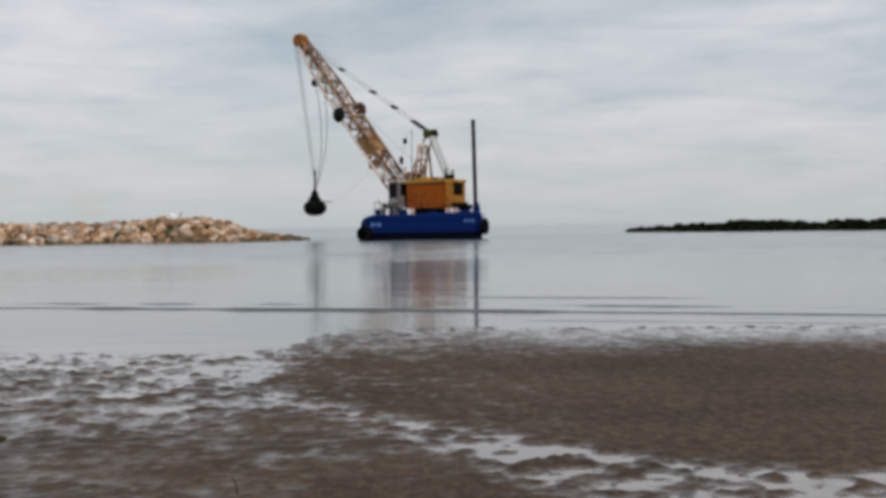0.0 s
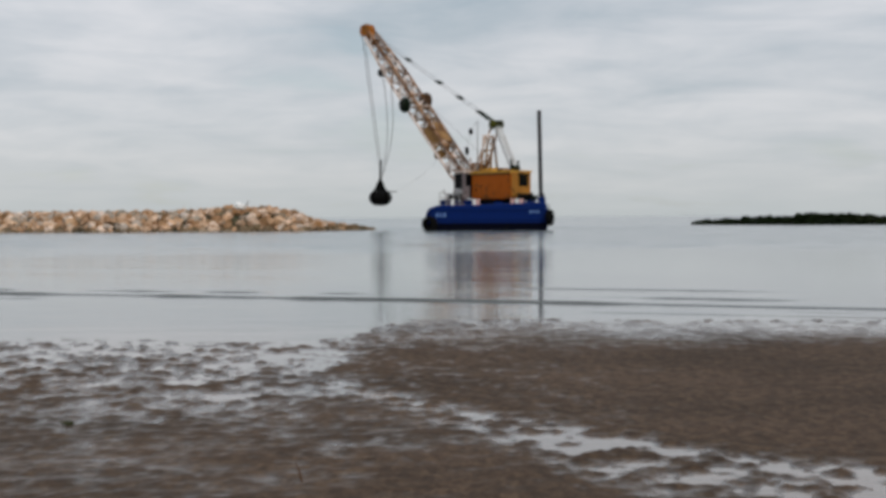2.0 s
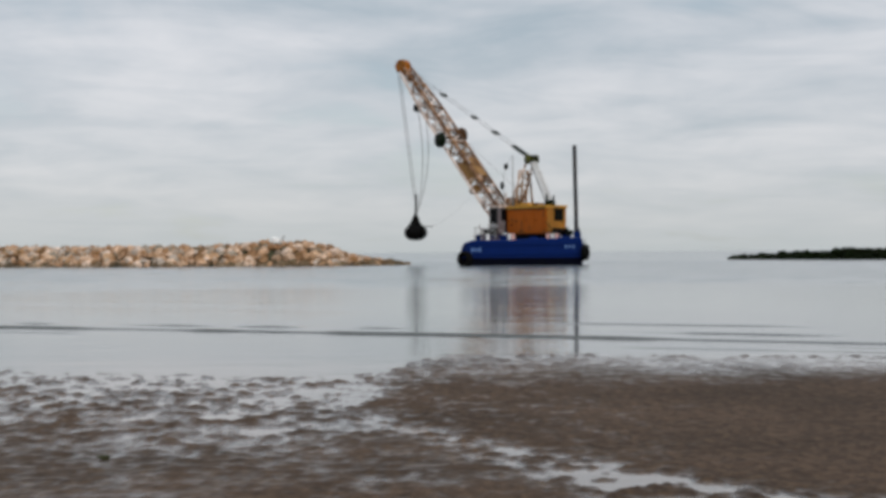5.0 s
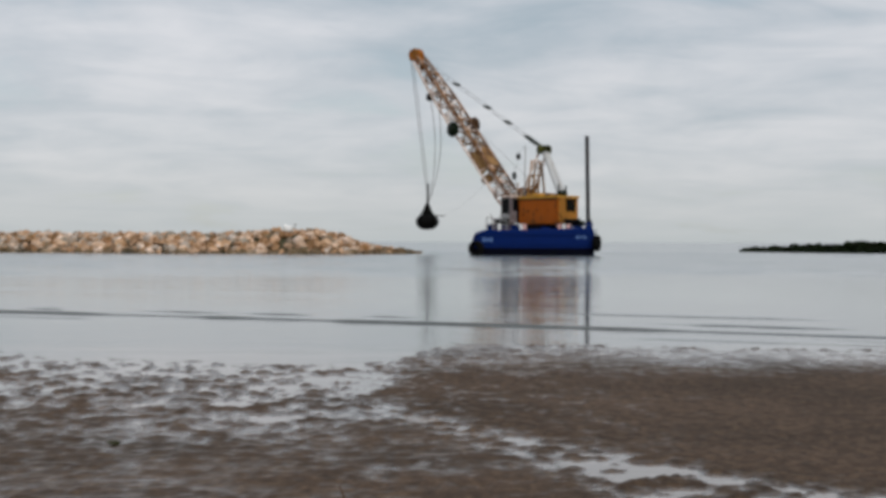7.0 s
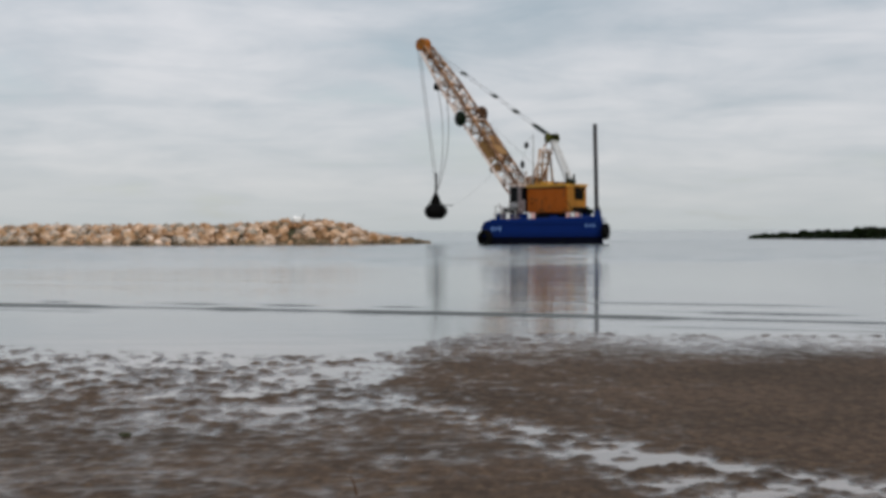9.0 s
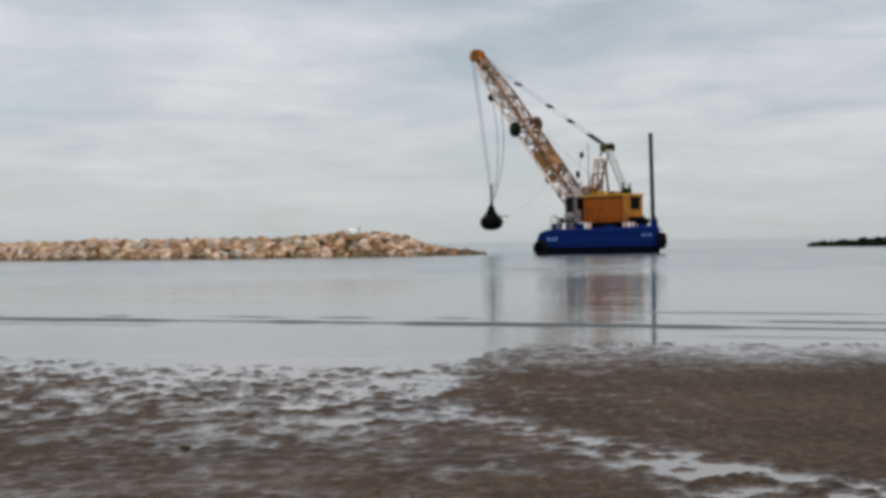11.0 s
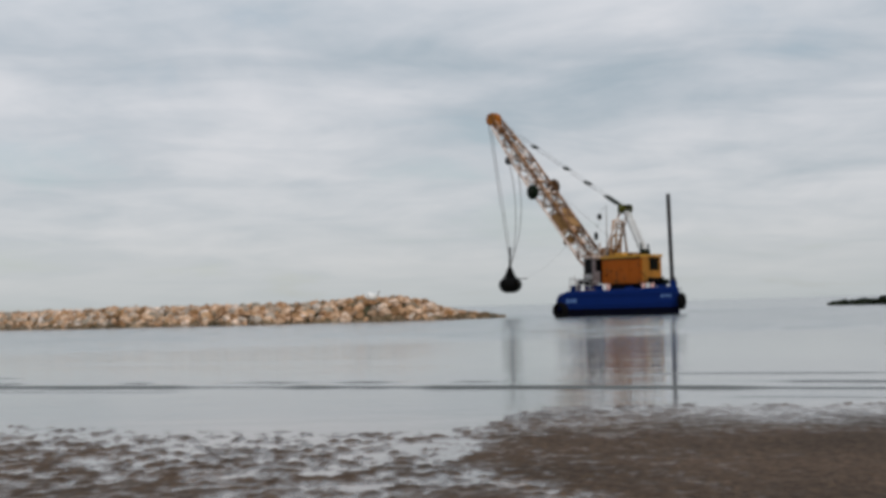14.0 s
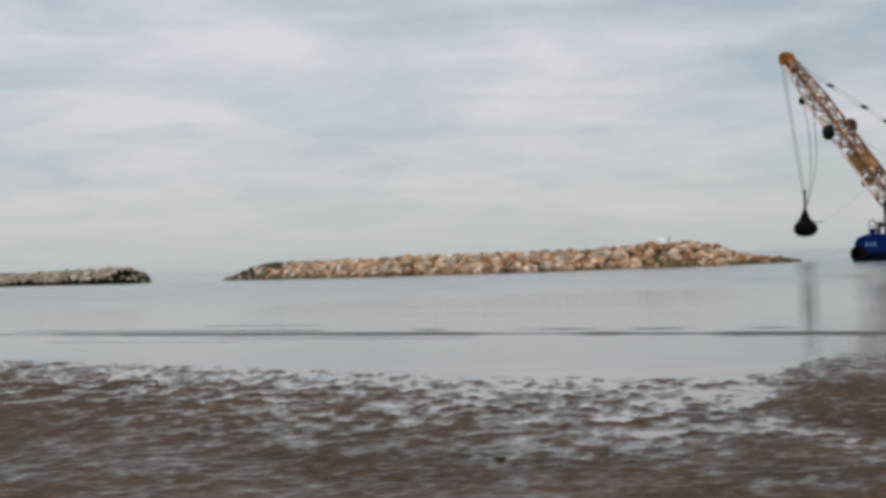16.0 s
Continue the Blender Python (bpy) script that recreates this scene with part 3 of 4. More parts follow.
# railing on the forward left corner
for x in (-5.85, -5.0, -4.1, -3.3):
    part("rail_post", rod((x, 1.0, 3.0), (x + (0.15 if x < -5.5 else 0), 1.0, 4.75 - (x + 5.85) * 0.18), 0.055, None, 6), M_GREY, barge)
for z in (4.15, 4.7):
    part("rail_bar", rod((-5.8, 1.0, z), (-3.3, 1.0, z - 0.45), 0.045, None, 6), M_GREY, barge)
for x, top in ((3.4, 6.3), (4.3, 5.9), (5.2, 5.1), (6.1, 4.6)):
    part("rail_post", rod((x, 17.5, 3.1), (x, 17.5, top), 0.05, None, 6), M_PALEGREY, barge)
for drop in (0.0, 0.75):
    part("rail_bar", rod((3.4, 17.5, 6.25 - drop), (4.3, 17.5, 5.85 - drop), 0.045, None, 6), M_PALEGREY, barge)
    part("rail_bar", rod((4.3, 17.5, 5.85 - drop), (6.1, 17.5, 4.55 - drop), 0.045, None, 6), M_PALEGREY, barge)


def bollard(x, y, mat):
    bm = rod((x, y, 3.1), (x, y, 3.75), 0.2, 0.18, 12)
    rod((x, y, 3.72), (x, y, 3.84), 0.27, 0.25, 12, bm)
    return bm


part("bollard", bollard(-1.55, 0.6, M_WHITE), M_WHITE, barge, "white painted mooring bollard")
part("bollard", bollard(-1.1, 0.6, M_PINK), M_PINK, barge, "faded red mooring bollard")
for x, m in ((3.1, M_PINK), (3.65, M_WHITE), (4.2, M_PINK)):
    part("bollard", bollard(x, 0.6, m), m, barge)
part("bollard", bollard(-4.2, 0.6, M_WHITE), M_WHITE, barge)
part("hatch", box((1.1, 0.9, 0.35), (1.4, 1.0, 3.32), 0.06), M_HULL, barge)


def deck_winch(x, y, body, label):
    w = thing("deck_winch", BARGE + Matrix.Rotation(radians(FACING), 3, "Z") @ Vector((x, y, 3.18)), FACING, label, "winch", "deck winches")
    part("bed", box((2.3, 1.5, 0.2), (0, 0, 0.1), 0.03), body, w)
    for s in (-0.75, 0.75):
        part("cheek", box((0.16, 1.2, 1.35), (s * 1.2, 0, 0.85), 0.06), body, w)
    part("drum", rod((-0.8, 0, 0.95), (0.8, 0, 0.95), 0.45, None, 16), M_BLACK, w, "drum wound with wire", True)
    part("motor", rod((0.98, 0, 0.85), (1.55, 0, 0.85), 0.3, None, 12), body, w, "", True)
    part("brake_lever", rod((-1.0, -0.3, 0.5), (-1.4, -0.4, 1.9), 0.05, None, 6), body, w)
    return w


deck_winch(-3.9, 3.0, M_CAB, "grey deck winch with coiled wire on the barge")
deck_winch(4.75, 4.2, M_GREEN, "dark green deck winch beside the spud pole")


def tyre(at, r, width, turn):
    """A heavy tyre hung as a fender: torus with tread grooves."""
    t = thing("tyre_fender", at, turn, "large black rubber tyre hung on the barge side", "tyre", "tyre fenders")
    bm = bmesh.new()
    rings = []
    prof = [(0.55, -0.42), (0.72, -0.5), (0.93, -0.46), (1.0, -0.3), (1.0, 0.3), (0.93, 0.46), (0.72, 0.5), (0.55, 0.42)]
    for i in range(28):
        a = 2 * math.pi * i / 28
        k = 1.0 if i % 2 else 0.965
        rings.append([bm.verts.new((math.cos(a) * q * r * (k if q > 0.9 else 1), w * width, math.sin(a) * q * r * (k if q > 0.9 else 1))) for q, w in prof])
    for i in range(28):
        a, b = rings[i], rings[(i + 1) % 28]
        for j in range(len(prof)):
            bm.faces.new((a[j], a[(j + 1) % len(prof)], b[(j + 1) % len(prof)], b[j]))
    part("casing", bm, M_RUBBER, t, "", True)
    part("chain", rod((0, 0, r * 0.6), (0, 0.1, r + 0.7), 0.05, None, 6), M_BLACK, t)
    return t


turn_m = Matrix.Rotation(radians(FACING), 3, "Z")
tyre(BARGE + turn_m @ Vector((-6.95, -0.35, 0.84)), 0.98, 1.0, FACING - 38)
tyre(BARGE + turn_m @ Vector((7.62, -0.1, 1.55)), 0.98, 0.7, FACING + 72)


# ---- crane ----
HEAD = 50.0                      # degrees by which the boom points out to sea from straight left
CRANE = Vector((12.7, 195.0, 3.2))
crane = thing("crawler_crane", CRANE, 180 - HEAD, "old orange lattice-boom crane standing on the blue barge", "crane")

# undercarriage: two crawler tracks and the slewing ring
for y in (-1.35, 1.35):
    bm = bmesh.new()
    n = 26
    ring = []
    for i in range(n):
        a = 2 * math.pi * i / n
        ring.append((math.cos(a) * 0.36 + (2.0 if math.cos(a) > 0 else -2.0), math.sin(a) * 0.36 + 0.37))
    for i, (x, z) in enumerate(ring):
        x2, z2 = ring[(i + 1) % n]
        ang = math.atan2(z2 - z, x2 - x)
        box((math.hypot(x2 - x, z2 - z) * 0.98, 0.75, 0.07), ((x + x2) / 2, y, (z + z2) / 2), 0, Matrix.Rotation(-ang, 3, "Y"), bm)
    track = part("track", bm, M_BLACK, crane, "black steel crawler track")
    part("track_frame", box((4.0, 0.5, 0.44), (0, y, 0.37), 0.08), M_BLACK, track)
part("carbody", box((4.4, 3.0, 0.72), (-0.3, 0, 0.46), 0.08), M_BLACK, crane)
part("slewing_ring", rod((0, 0, 0.6), (0, 0, 0.85), 1.15, None, 28), M_BLACK, crane, "", True)

# machinery house
part("turntable", box((7.0, 3.0, 0.22), (-1.0, 0, 0.95), 0.04), M_BLACK, crane)
house = part("house", box((7.2, 3.6, 3.35), (-1.0, 0, 2.40), 0.10), M_ORANGE, crane, "orange sheet-metal machinery house")
# roof parts take a paler yellow, the light on them put into the paint
part("roof", box((7.45, 3.95, 0.34), (-1.0, 0, 4.12), 0.10), M_YELLOW, house, "yellow roof sheet with a drip edge, its lit tone painted in")
for x in (-3.2, -1.4, 0.4, 2.0):
    part("roof_seam", box((0.07, 3.9, 0.07), (x, 0, 4.31), 0.02), M_YELLOW, house)
part("roof_hatch", box((2.4, 2.2, 0.45), (0.6, 0.1, 4.5), 0.1), M_YELLOW, house)
part("roof_box", box((1.2, 1.6, 0.35), (-1.9, 0.2, 4.45), 0.08), M_OCHRE, house)
# amber darkened in the paint for the shaded rear of the house
part("rear_panel", box((0.06, 3.3, 3.0), (-4.63, 0, 2.4), 0.02), M_REAR, house, "amber rear counterweight panel with shade in its colour")
part("radiator_grille", box((0.08, 1.6, 1.55), (-4.69, -0.35, 3.1), 0.03), M_BLACK, house, "black radiator opening")
for i in range(6):
    part("grille_slat", box((0.05, 1.55, 0.05), (-4.74, -0.35, 2.5 + i * 0.23), 0), M_GREEN, house)
for x in (-3.4, -1.6, 0.2, 1.7):
    part("side_door", box((1.55 if x < 1 else 1.0, 0.05, 2.3), (x, 1.822, 2.4), 0.02), M_ORANGE, house)
    part("door_handle", box((0.05, 0.05, 0.3), (x + 0.5, 1.87, 2.4), 0.01), M_BLACK, house)
# dark strip added for the shadow line below the roof overhang
part("eave_shade_strip", box((7.1, 0.08, 0.12), (-1.0, 1.85, 3.88), 0.02), M_RUSTY, house)
part("lamp_bracket", rod((1.6, 1.85, 1.9), (1.6, 2.0, 1.9), 0.12, None, 10), M_BLACK, house)
part("exhaust_pipe", rod((-3.2, -0.9, 4.2), (-3.2, -0.9, 5.6), 0.12, None, 10), M_BLACK, house, "sooty exhaust pipe", True)

# operator's cab
cab = part("cab", box((2.1, 1.7, 3.3), (4.15, 1.75, 2.55), 0.18), M_CAB, crane, "worn grey operator's cab with dark windows")
part("side_window", box((1.15, 0.06, 1.75), (4.15, 2.6, 3.1), 0.22), M_GLASS, cab, "dark side window")
part("window_frame", box((1.4, 0.04, 2.0), (4.15, 2.595, 3.1), 0.015), M_DGREY, cab)
part("rear_window", box((0.05, 1.2, 1.5), (3.09, 1.75, 3.2), 0.02), M_GLASS, cab, "dark rear window")
part("front_window", box((0.05, 1.4, 2.3), (5.21, 1.75, 3.0), 0.02), M_GLASS, cab, "dark front window")
part("lower_panel", box((1.5, 0.05, 0.85), (4.15, 2.61, 1.55), 0.02), M_GREY, cab)
part("cab_roof", box((2.2, 1.8, 0.32), (4.15, 1.75, 4.3), 0.15), M_CREAM, cab)
part("cab_step", box((1.7, 0.6, 0.08), (3.8, 2.85, 0.95), 0.02), M_GREY, cab)
for x in (3.1, 4.6):
    part("grab_rail", rod((x, 3.1, 0.95), (x, 3.1, 2.05), 0.04, None, 6), M_GREY, cab)
part("grab_rail", rod((3.1, 3.1, 2.0), (4.6, 3.1, 2.0), 0.04, None, 6), M_PALEGREY, cab)

# gantry (A-frame)
APEX = Vector((-0.2, 0.0, 10.25))
for y in (-1.1, 1.1):
    part("gantry_leg", rod((3.0, y, 4.2), APEX + Vector((0.1, y * 0.55, 0)), 0.17, 0.13, 8), M_CREAM, crane, "", True)
    part("gantry_leg", rod((0.8, y, 4.2), APEX + Vector((1.0, y * 0.55, -2.2)), 0.15, 0.12, 8), M_OCHRE, crane, "", True)
    part("back_stay", box((0.16, 0.18, 6.9), (APEX + Vector((-3.4, 0, 4.2))) / 2 + Vector((-0.05, y * 0.45, 0.02)), 0.04,
                          (APEX - Vector((-3.4, 0, 4.2))).to_track_quat("Z", "Y").to_matrix()), M_GREY, crane, "grey back stay")
for z, x in ((5.6, 1.75), (7.0, 1.25), (8.4, 0.7)):
    part("gantry_brace", rod((x, -0.9, z), (x, 0.9, z), 0.09, None, 6), M_OCHRE, crane)
    part("gantry_brace", rod((x, 0.85, z), (x - 0.9, 0.8, z - 0.9), 0.08, None, 6), M_OCHRE, crane)
for y in (-0.85, 0.85):
    part("gantry_post", rod((1.9, y, 4.2), (1.25, y * 0.9, 8.9), 0.15, 0.12, 8), M_TANPAINT, crane, "tan gantry post", True)
    part("gantry_brace", rod((3.1, y, 4.2), (1.5, y, 7.2), 0.09, None, 6), M_TANPAINT, crane)
part("gantry_brace", rod((1.3, -0.8, 8.8), (1.3, 0.8, 8.8), 0.12, None, 6), M_TANPAINT, crane)
part("gantry_head", box((0.75, 1.3, 0.95), APEX + Vector((0, 0, -0.05)), 0.12), M_OLIVE, crane, "olive gantry head block")
for y in (-0.72, 0.72):
    part("gantry_cheek", rod(APEX + Vector((0, y - 0.05, 0)), APEX + Vector((0, y + 0.05, 0)), 0.62, None, 14), M_OLIVE, crane, "", True)
for y in (-0.5, 0.0, 0.5):
    part("gantry_sheave", sheave(APEX + Vector((-0.05, y, 0.05)), (0, 1, 0), 0.5, 0.22), M_GREEN, crane, "dark green rope sheave")
part("stay_foot", box((0.5, 1.5, 0.75), (-3.55, 0, 4.6), 0.12), M_GREEN, crane)
part("stay_foot", rod((-3.45, 0.5, 4.4), (-3.35, 0.5, 5.75), 0.16, 0.10, 8), M_GREEN, crane)
part("mast", rod((2.0, 1.3, 4.2), (1.9, 1.3, 10.7), 0.07, 0.06, 6), M_GREY, crane, "thin grey lamp mast")
part("work_lamp", box((0.5, 0.5, 0.75), (3.2, 1.3, 9.45), 0.12), M_BLACK, crane)
part("work_lamp", box((0.5, 0.45, 0.95), (3.95, 1.3, 7.0), 0.12), M_BLACK, crane)
part("lamp_wire", rod((3.25, 1.3, 9.7), (1.9, 1.3, 10.9), 0.02, None, 5), M_ROPE, crane)
part("lamp_wire", rod((3.95, 1.3, 7.4), (3.25, 1.3, 9.2), 0.02, None, 5), M_ROPE, crane)
part("lamp_wire", rod((3.95, 1.3, 7.0), (3.3, 1.4, 4.2), 0.03, None, 5), M_ROPE, crane)

# boom
FOOT = Vector((3.6, 0.0, 1.25))
TIP = Vector((3.6 + 21.9, 0.0, 24.35))
BOOM_L = (TIP - FOOT).length
U = (TIP - FOOT).normalized()
SIDE = Vector((0, 1, 0))
UP = U.cross(SIDE) * -1
if UP.z < 0:
    UP = -UP


def half(s):
    """Half the boom's width and depth at s metres from its foot."""
    k = min(1, 0.5 + max(0, s / 8.0)) * min(1, max(0, (BOOM_L - s) / 8.0) * 0.62 + 0.38)
    return 0.38 + 0.62 * k, 0.30 + 0.66 * k


def on_boom(s, y, n):
    w, h = half(s)
    return FOOT + U * s + SIDE * (w * y) + UP * (h * n)


boom = part("boom", box((0.9, 1.5, 0.5), FOOT + U * 0.3, 0.08, U.to_track_quat("X", "Z").to_matrix()), M_OCHRE, crane, "rusty cream-yellow lattice boom")
stations = [0.6, 2.4, 5.0, 11.0, 17.0, 23.0, BOOM_L - 0.6]
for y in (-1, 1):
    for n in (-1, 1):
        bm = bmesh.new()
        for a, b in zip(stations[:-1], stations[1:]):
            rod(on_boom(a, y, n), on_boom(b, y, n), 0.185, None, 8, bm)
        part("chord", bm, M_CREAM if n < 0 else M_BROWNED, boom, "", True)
s, k = 1.6, 0
while s < BOOM_L - 2.4:
    e = min(s + 1.2, BOOM_L - 1.2)
    flip = 1 if k % 2 else -1
    mat = M_OCHRE if 7.5 < s < 15.0 and k % 3 else (M_BROWNED if k % 4 == 1 else M_CREAM)
    for y in (-1, 1):
        part("lacing", rod(on_boom(s, y, -flip), on_boom(e, y, flip), 0.11, None, 6), mat, boom)
    for n in (-1, 1):
        part("lacing", rod(on_boom(s, -flip, n), on_boom(e, flip, n), 0.11, None, 6), mat, boom)
    if k % 2 == 0:
        for n in (-1, 1):
            part("cross_bar", rod(on_boom(s, -1, n), on_boom(s, 1, n), 0.085, None, 6), mat, boom)
    s, k = e, k + 1
# plated stretch that carries the tag-line winder
MX = Matrix((U, SIDE, UP)).transposed()
for y in (-1.05, 1.05):
    part("side_plate", box((3.6, 0.06, 1.5), FOOT + U * 10.8 + SIDE * y, 0.02, MX), M_OCHRE, boom, "rusty ochre side plate")
part("walkway", box((3.5, 1.5, 0.08), FOOT + U * 10.8 + UP * 1.1, 0.02, MX), M_OCHRE, boom)
part("tagline_winder", rod(FOOT + U * 8.7 - UP * 1.25 - SIDE * 0.5, FOOT + U * 8.7 - UP * 1.25 + SIDE * 0.7, 0.55, None, 16), M_OCHRE, boom, "rusty tag-line winder drum", True)
part("winder_bracket", box((0.5, 1.1, 0.6), FOOT + U * 8.8 - UP * 0.95, 0.05, MX), M_OCHRE, boom)
part("guide_wheel", sheave(FOOT + U * 17.7 + SIDE * 1.3 - UP * 0.65, (0, 1, 0), 1.05, 0.4), M_GREEN, boom, "big dark green guide wheel", True)
part("guide_wheel", sheave(FOOT + U * 17.2 - SIDE * 1.3 + UP * 0.75, (0, 1, 0), 1.1, 0.4), M_RUSTY, boom, "big rusty guide wheel", True)
part("wheel_axle", rod(FOOT + U * 17.5 - SIDE * 1.2, FOOT + U * 17.5 + SIDE * 1.2, 0.15, None, 10), M_OCHRE, boom)
for y, d in ((0.55, 0.0), (-0.45, 0.35)):
    part("fairlead_sheave", sheave(FOOT + U * (24.9 + d) - UP * (1.35 - d) + SIDE * y * 1.6, (0, 1, 0), 0.55, 0.4), M_BLACK, boom, "black fairlead sheave", True)
    part("fairlead_arm", rod(FOOT + U * (24.9 + d) - UP * 0.3 + SIDE * y, FOOT + U * (24.9 + d) - UP * (1.25 - d) + SIDE * y, 0.1, None, 6), M_CREAM, boom)
head = part("boom_head", box((2.6, 1.1, 0.85), TIP - U * 1.0, 0.12, MX), M_HEAD, boom, "rusted orange boom head")
part("head_guard", rod(TIP + U * 0.4 + UP * 0.75 - SIDE * 0.6, TIP + U * 1.15 + UP * 0.55, 0.07, None, 6), M_OLIVE, boom)
part("head_guard", rod(TIP + U * 0.4 + UP * 0.75 + SIDE * 0.6, TIP + U * 1.15 + UP * 0.55, 0.07, None, 6), M_OLIVE, boom)
for y in (-0.42, 0.0, 0.42):
    part("head_sheave", sheave(TIP + U * 0.35 + SIDE * y + UP * 0.05, (0, 1, 0), 0.88, 0.3), M_HEAD, boom, "rusted orange head sheave", True)
for y in (-0.7, 0.7):
    part("head_plate", rod(TIP + U * 0.3 + SIDE * (y - 0.03), TIP + U * 0.3 + SIDE * (y + 0.03), 0.85, None, 16), M_HEAD, boom)

for y, n in ((-0.4, 1.25), (0.1, 1.3), (0.5, 1.2), (0.3, 0.3), (-0.3, 0.1)):
    part("boom_rope", rod(on_boom(2.0, y, n), on_boom(BOOM_L - 1.5, y, n), 0.06, None, 5), M_RUSTY, boom, "running wire rope")
part("winch_cover", box((1.2, 1.6, 0.9), (3.1, 0.4, 5.0), 0.2), M_BROWNED, crane, "browned sheet cover over the hoist winch")
for y in (-0.4, 1.15):
    part("winch_stanchion", rod((3.65, y, 3.9), (3.45, y, 6.1), 0.1, None, 8), M_CREAM, crane)
part("boom_hoist_drum", rod((3.0, -1.0, 4.7), (3.0, 1.0, 4.7), 0.62, None, 16), M_RUSTY, crane, "rusty hoist drum", True)
# solid black block added as the shadow along the house's front edge
part("front_shade_block", box((0.42, 3.3, 3.1), (2.82, 0, 2.45), 0.05), M_BLACK, house, "black block for the shade at the front of the house")
for y in (-0.9, 0.9):
    part("foot_bracket", box((1.3, 0.14, 1.5), (3.3, y, 1.6), 0.05), M_RUSTY, crane)
# pendants from gantry to boom head
A, B = APEX + Vector((0.3, 0, 0.2)), TIP - U * 1.2 + UP * 0.6
for y in (-0.45, 0.45):
    part("pendant", rod(A + SIDE * y, B + SIDE * y, 0.03, None, 6), M_ROPE, crane, "boom pendant rope")
for f, l in ((0.08, 2.6), (0.27, 1.0), (0.44, 0.9), (0.70, 0.9)):
    p, d = A.lerp(B, f), (B - A).normalized()
    part("pendant_link", box((l, 1.0 if l > 2 else 0.95, 0.2), p, 0.06, Matrix((d, SIDE, d.cross(SIDE))).transposed()), M_GREEN, crane, "dark pendant link plate")
for i in range(8):
    y = -0.77 + 0.22 * i
    part("luffing_rope", rod(APEX + Vector((-0.25, y * 0.62, -0.1)), (-3.5, y * 0.62, 4.9), 0.04, None, 5), M_PALEGREY, crane, "pale luffing rope")
part("hoist_rope", rod(APEX * 0.5 + Vector((1.0, 0.1, 0.4)), FOOT + U * 17.2 + UP * 1.3, 0.018, None, 5), M_ROPE, crane)

# ---- grab ----
to_world = Matrix.Translation(CRANE) @ Matrix.Rotation(radians(180 - HEAD), 4, "Z")
GRAB = Vector((-2.2, 212.5, 3.4))           # its lowest point


def grab_bucket():
    g = thing("grab_bucket", GRAB, 20, "black orange-peel grab hanging from the crane ropes", "grab")
    part("crown", box((0.9, 0.9, 0.55), (0, 0, 2.9), 0.12), M_BLACK, g)
    part("upper_block", rod((0, 0, 1.9), (0, 0, 3.6), 0.75, 0.25, 12), M_BLACK, g, "", True)
    part("hub", rod((0, 0, 1.5), (0, 0, 2.0), 0.55, 0.45, 14), M_BLACK, g, "", True)
    part("guide_rod", rod((0, 0, 1.9), (0, 0, 2.7), 0.2, None, 10), M_BLACK, g)
    for i in range(5):
        a = 2 * math.pi * i / 5 + 0.5
        ca, sa = math.cos(a), math.sin(a)
        bm = bmesh.new()
        prof = [(0.42, 2.10, 0.32), (0.90, 1.95, 0.52), (1.28, 1.55, 0.72), (1.42, 1.05, 0.80), (1.28, 0.50, 0.66), (0.88, 0.10, 0.40), (0.45, -0.05, 0.18)]
        rings = []
        for r, z, w in prof:
            ring = []
            for dr, side in ((-0.08, -1), (-0.08, 1), (0.1, 0.8), (0.1, -0.8)):
                rr = r + dr
                ring.append(bm.verts.new((ca * rr - sa * w * side, sa * rr + ca * w * side, z + 0.06 * dr)))
            rings.append(ring)
        for p, q in zip(rings[:-1], rings[1:]):
            for j in range(4):
                bm.faces.new((p[j], p[(j + 1) % 4], q[(j + 1) % 4], q[j]))
        bm.faces.new(rings[0])
        bm.faces.new(rings[-1])
        tine = part("tine", bm, M_BLACK, g, "curved black steel tine")
        part("tie_rod", rod((ca * 0.35, sa * 0.35, 2.85), (ca * 1.12, sa * 1.12, 1.75), 0.09, None, 8), M_BLACK, tine)
    part("tagline_arm", rod((0.3, 0, 1.9), (2.2, -0.9, 1.85), 0.06, None, 6), M_BLACK, g)
    return g


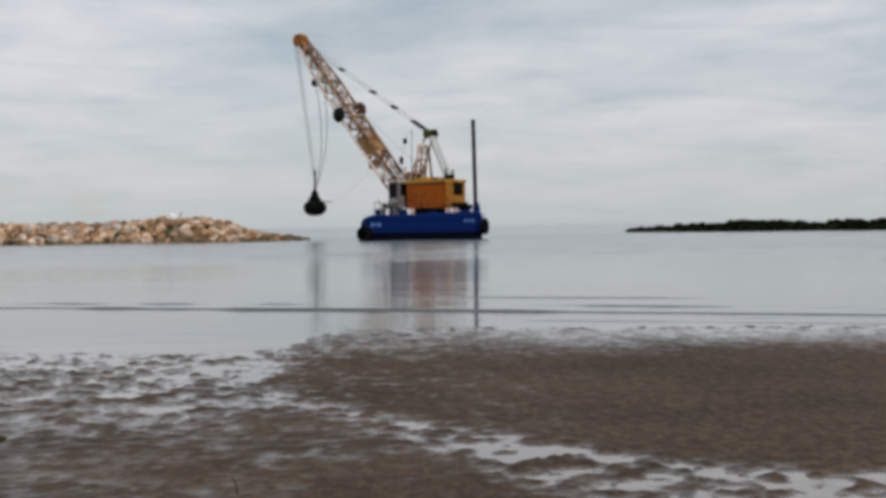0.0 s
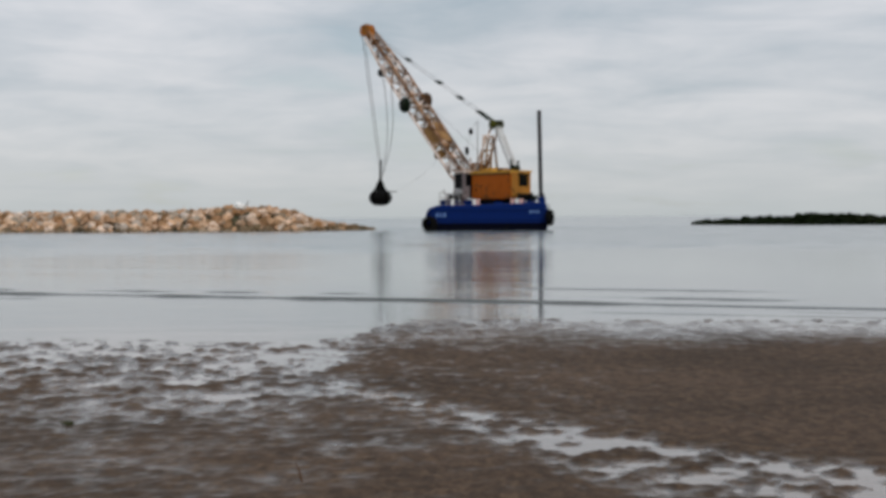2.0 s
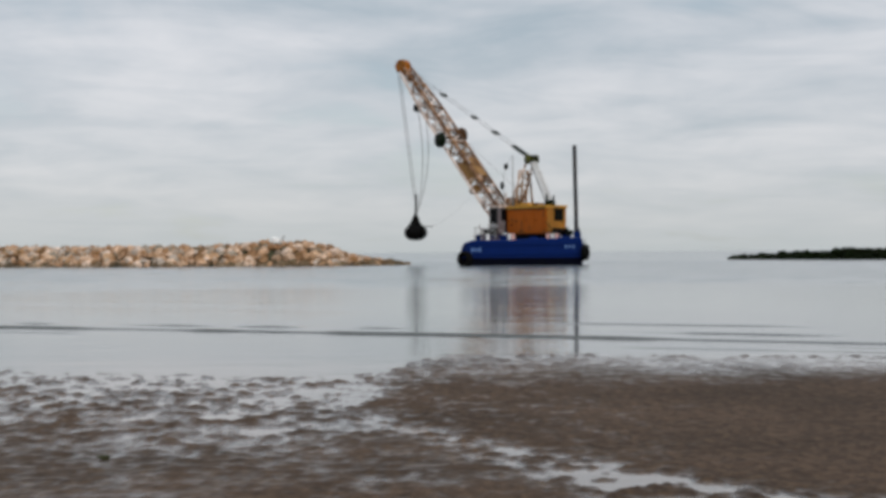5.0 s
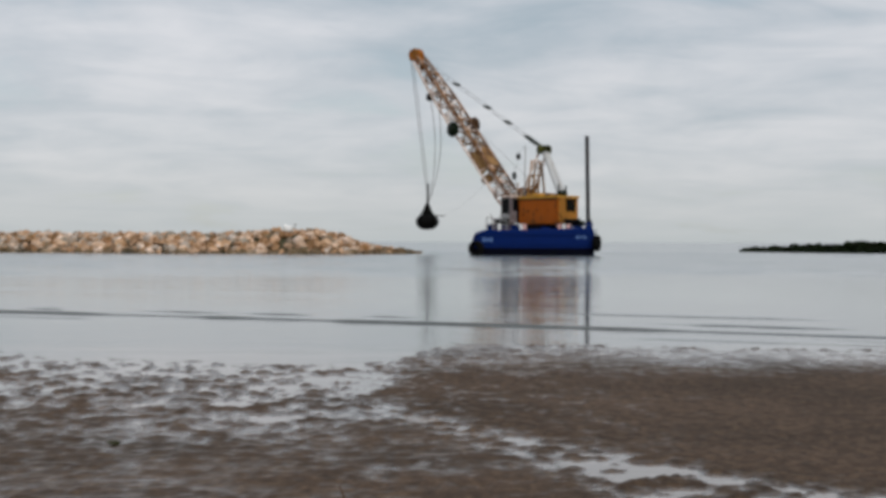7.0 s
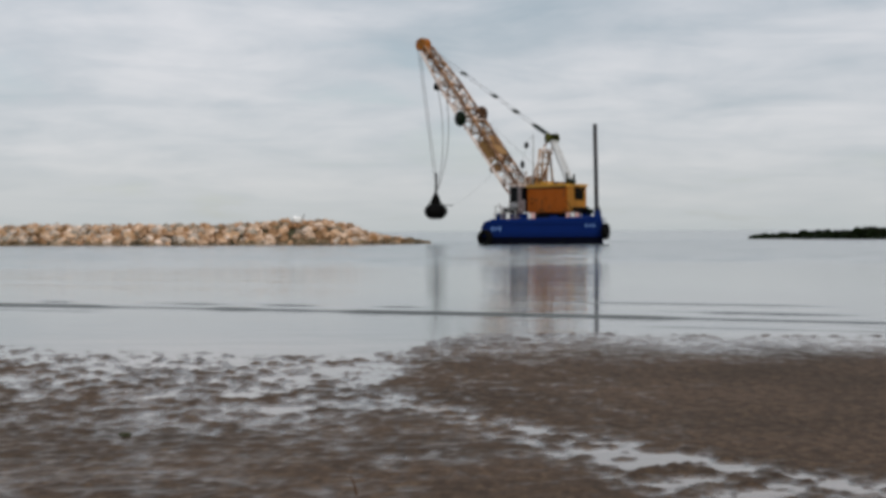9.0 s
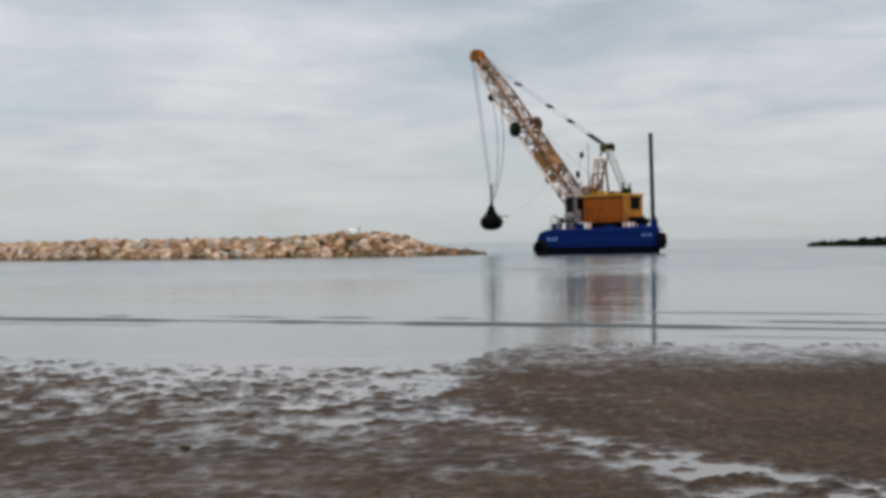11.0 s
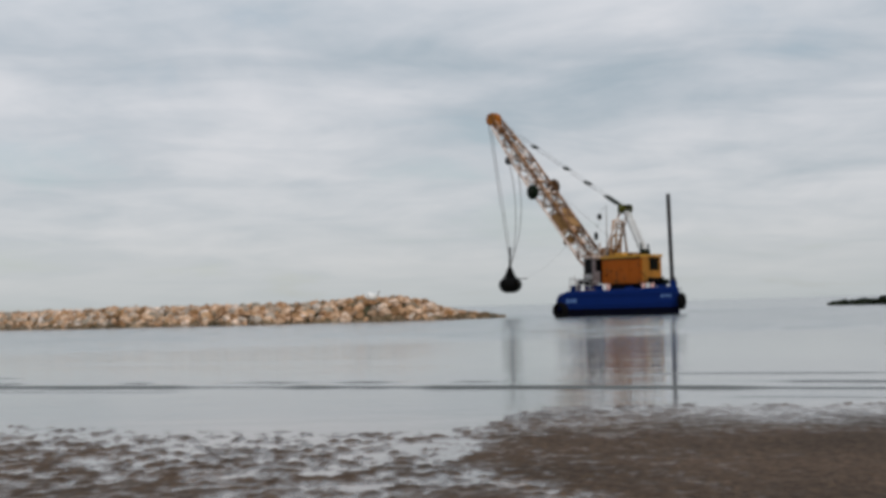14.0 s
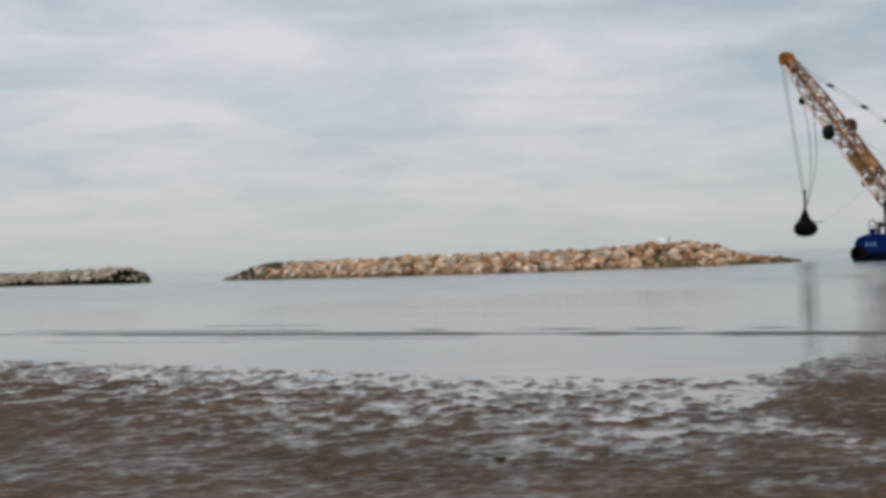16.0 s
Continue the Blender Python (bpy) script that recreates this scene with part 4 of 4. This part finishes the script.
grab_bucket()
grab_top = GRAB + Vector((0, 0, 3.5))
tip_w, fair_w = to_world @ (TIP + U * 0.2 - UP * 0.8), to_world @ (FOOT + U * 24.9 - UP * 1.65)
inv = to_world.inverted()
for d in (-0.16, 0.16):
    part("hoist_rope", sag_rope([inv @ (tip_w + Vector((d - 0.3, 0, 0))), inv @ (grab_top + Vector((d, 0, 2.0)))], 0.045, 0.0, 2), M_ROPE, crane, "grab holding rope")
part("rope_socket", rod(inv @ (grab_top + Vector((0.1, 0, 2.8))), inv @ grab_top, 0.16, 0.12, 8), M_BLACK, crane)
for d in (-0.4, 0.5):
    part("closing_rope", sag_rope([inv @ (fair_w + Vector((d, 0, 0))), inv @ (grab_top + Vector((0.15, 0, 0.2)))], 0.05, 0.2, 8, inv.to_3x3() @ Vector((0.9 + d * 0.3, 0, 0))), M_ROPE, crane, "grab closing rope")
part("tag_line", sag_rope([FOOT + U * 8.7 - UP * 1.8, inv @ (GRAB + Vector((2.3, -0.1, 1.9)))], 0.010, 0.5, 8), M_ROPE, crane, "thin tag line")

# white stone with a leaning stake on the breakwater's crest
pale = new("white_boulder", boulder_mesh(995, M_WHITE))
pale.matrix_basis = Matrix.LocRotScale((-20.5, 202.8, 3.35), Euler((0.5, 0.3, 0.4)), Vector((1.3, 1.0, 1.7)))
tagged(pale, "bright white boulder on top of the tan mound", "boulder")
stake = new("marker_stake", mesh_of("marker_stake", rod((0, 0, -0.6), (0.5, 0, 0.55), 0.11, 0.08, 8), M_GREY))
stake.matrix_basis = pose(-20.1, 203.7, 3.5)
tagged(stake, "short grey stake leaning among the boulders", "stake")

# small drift on the near sand
weed = new("seaweed_clump", boulder_mesh(733, M_ALG))
weed.matrix_basis = Matrix.LocRotScale((-2.78, 12.95, 0.03), Euler((0, 0, 0.3)), Vector((0.13, 0.10, 0.06)))
tagged(weed, "small dark clump of seaweed on wet sand", "seaweed")
bm = rod((0, 0, -0.03), (-0.02, 0, 0.06), 0.008, 0.007, 6)
rod((-0.02, 0, 0.06), (-0.045, 0.01, 0.115), 0.007, 0.004, 6, bm)
twig = new("twig", mesh_of("twig", bm, M_RUSTY))
twig.matrix_basis = pose(-0.63, 10.05, 0.02)
tagged(twig, "thin dark twig sticking out of wet sand", "twig")
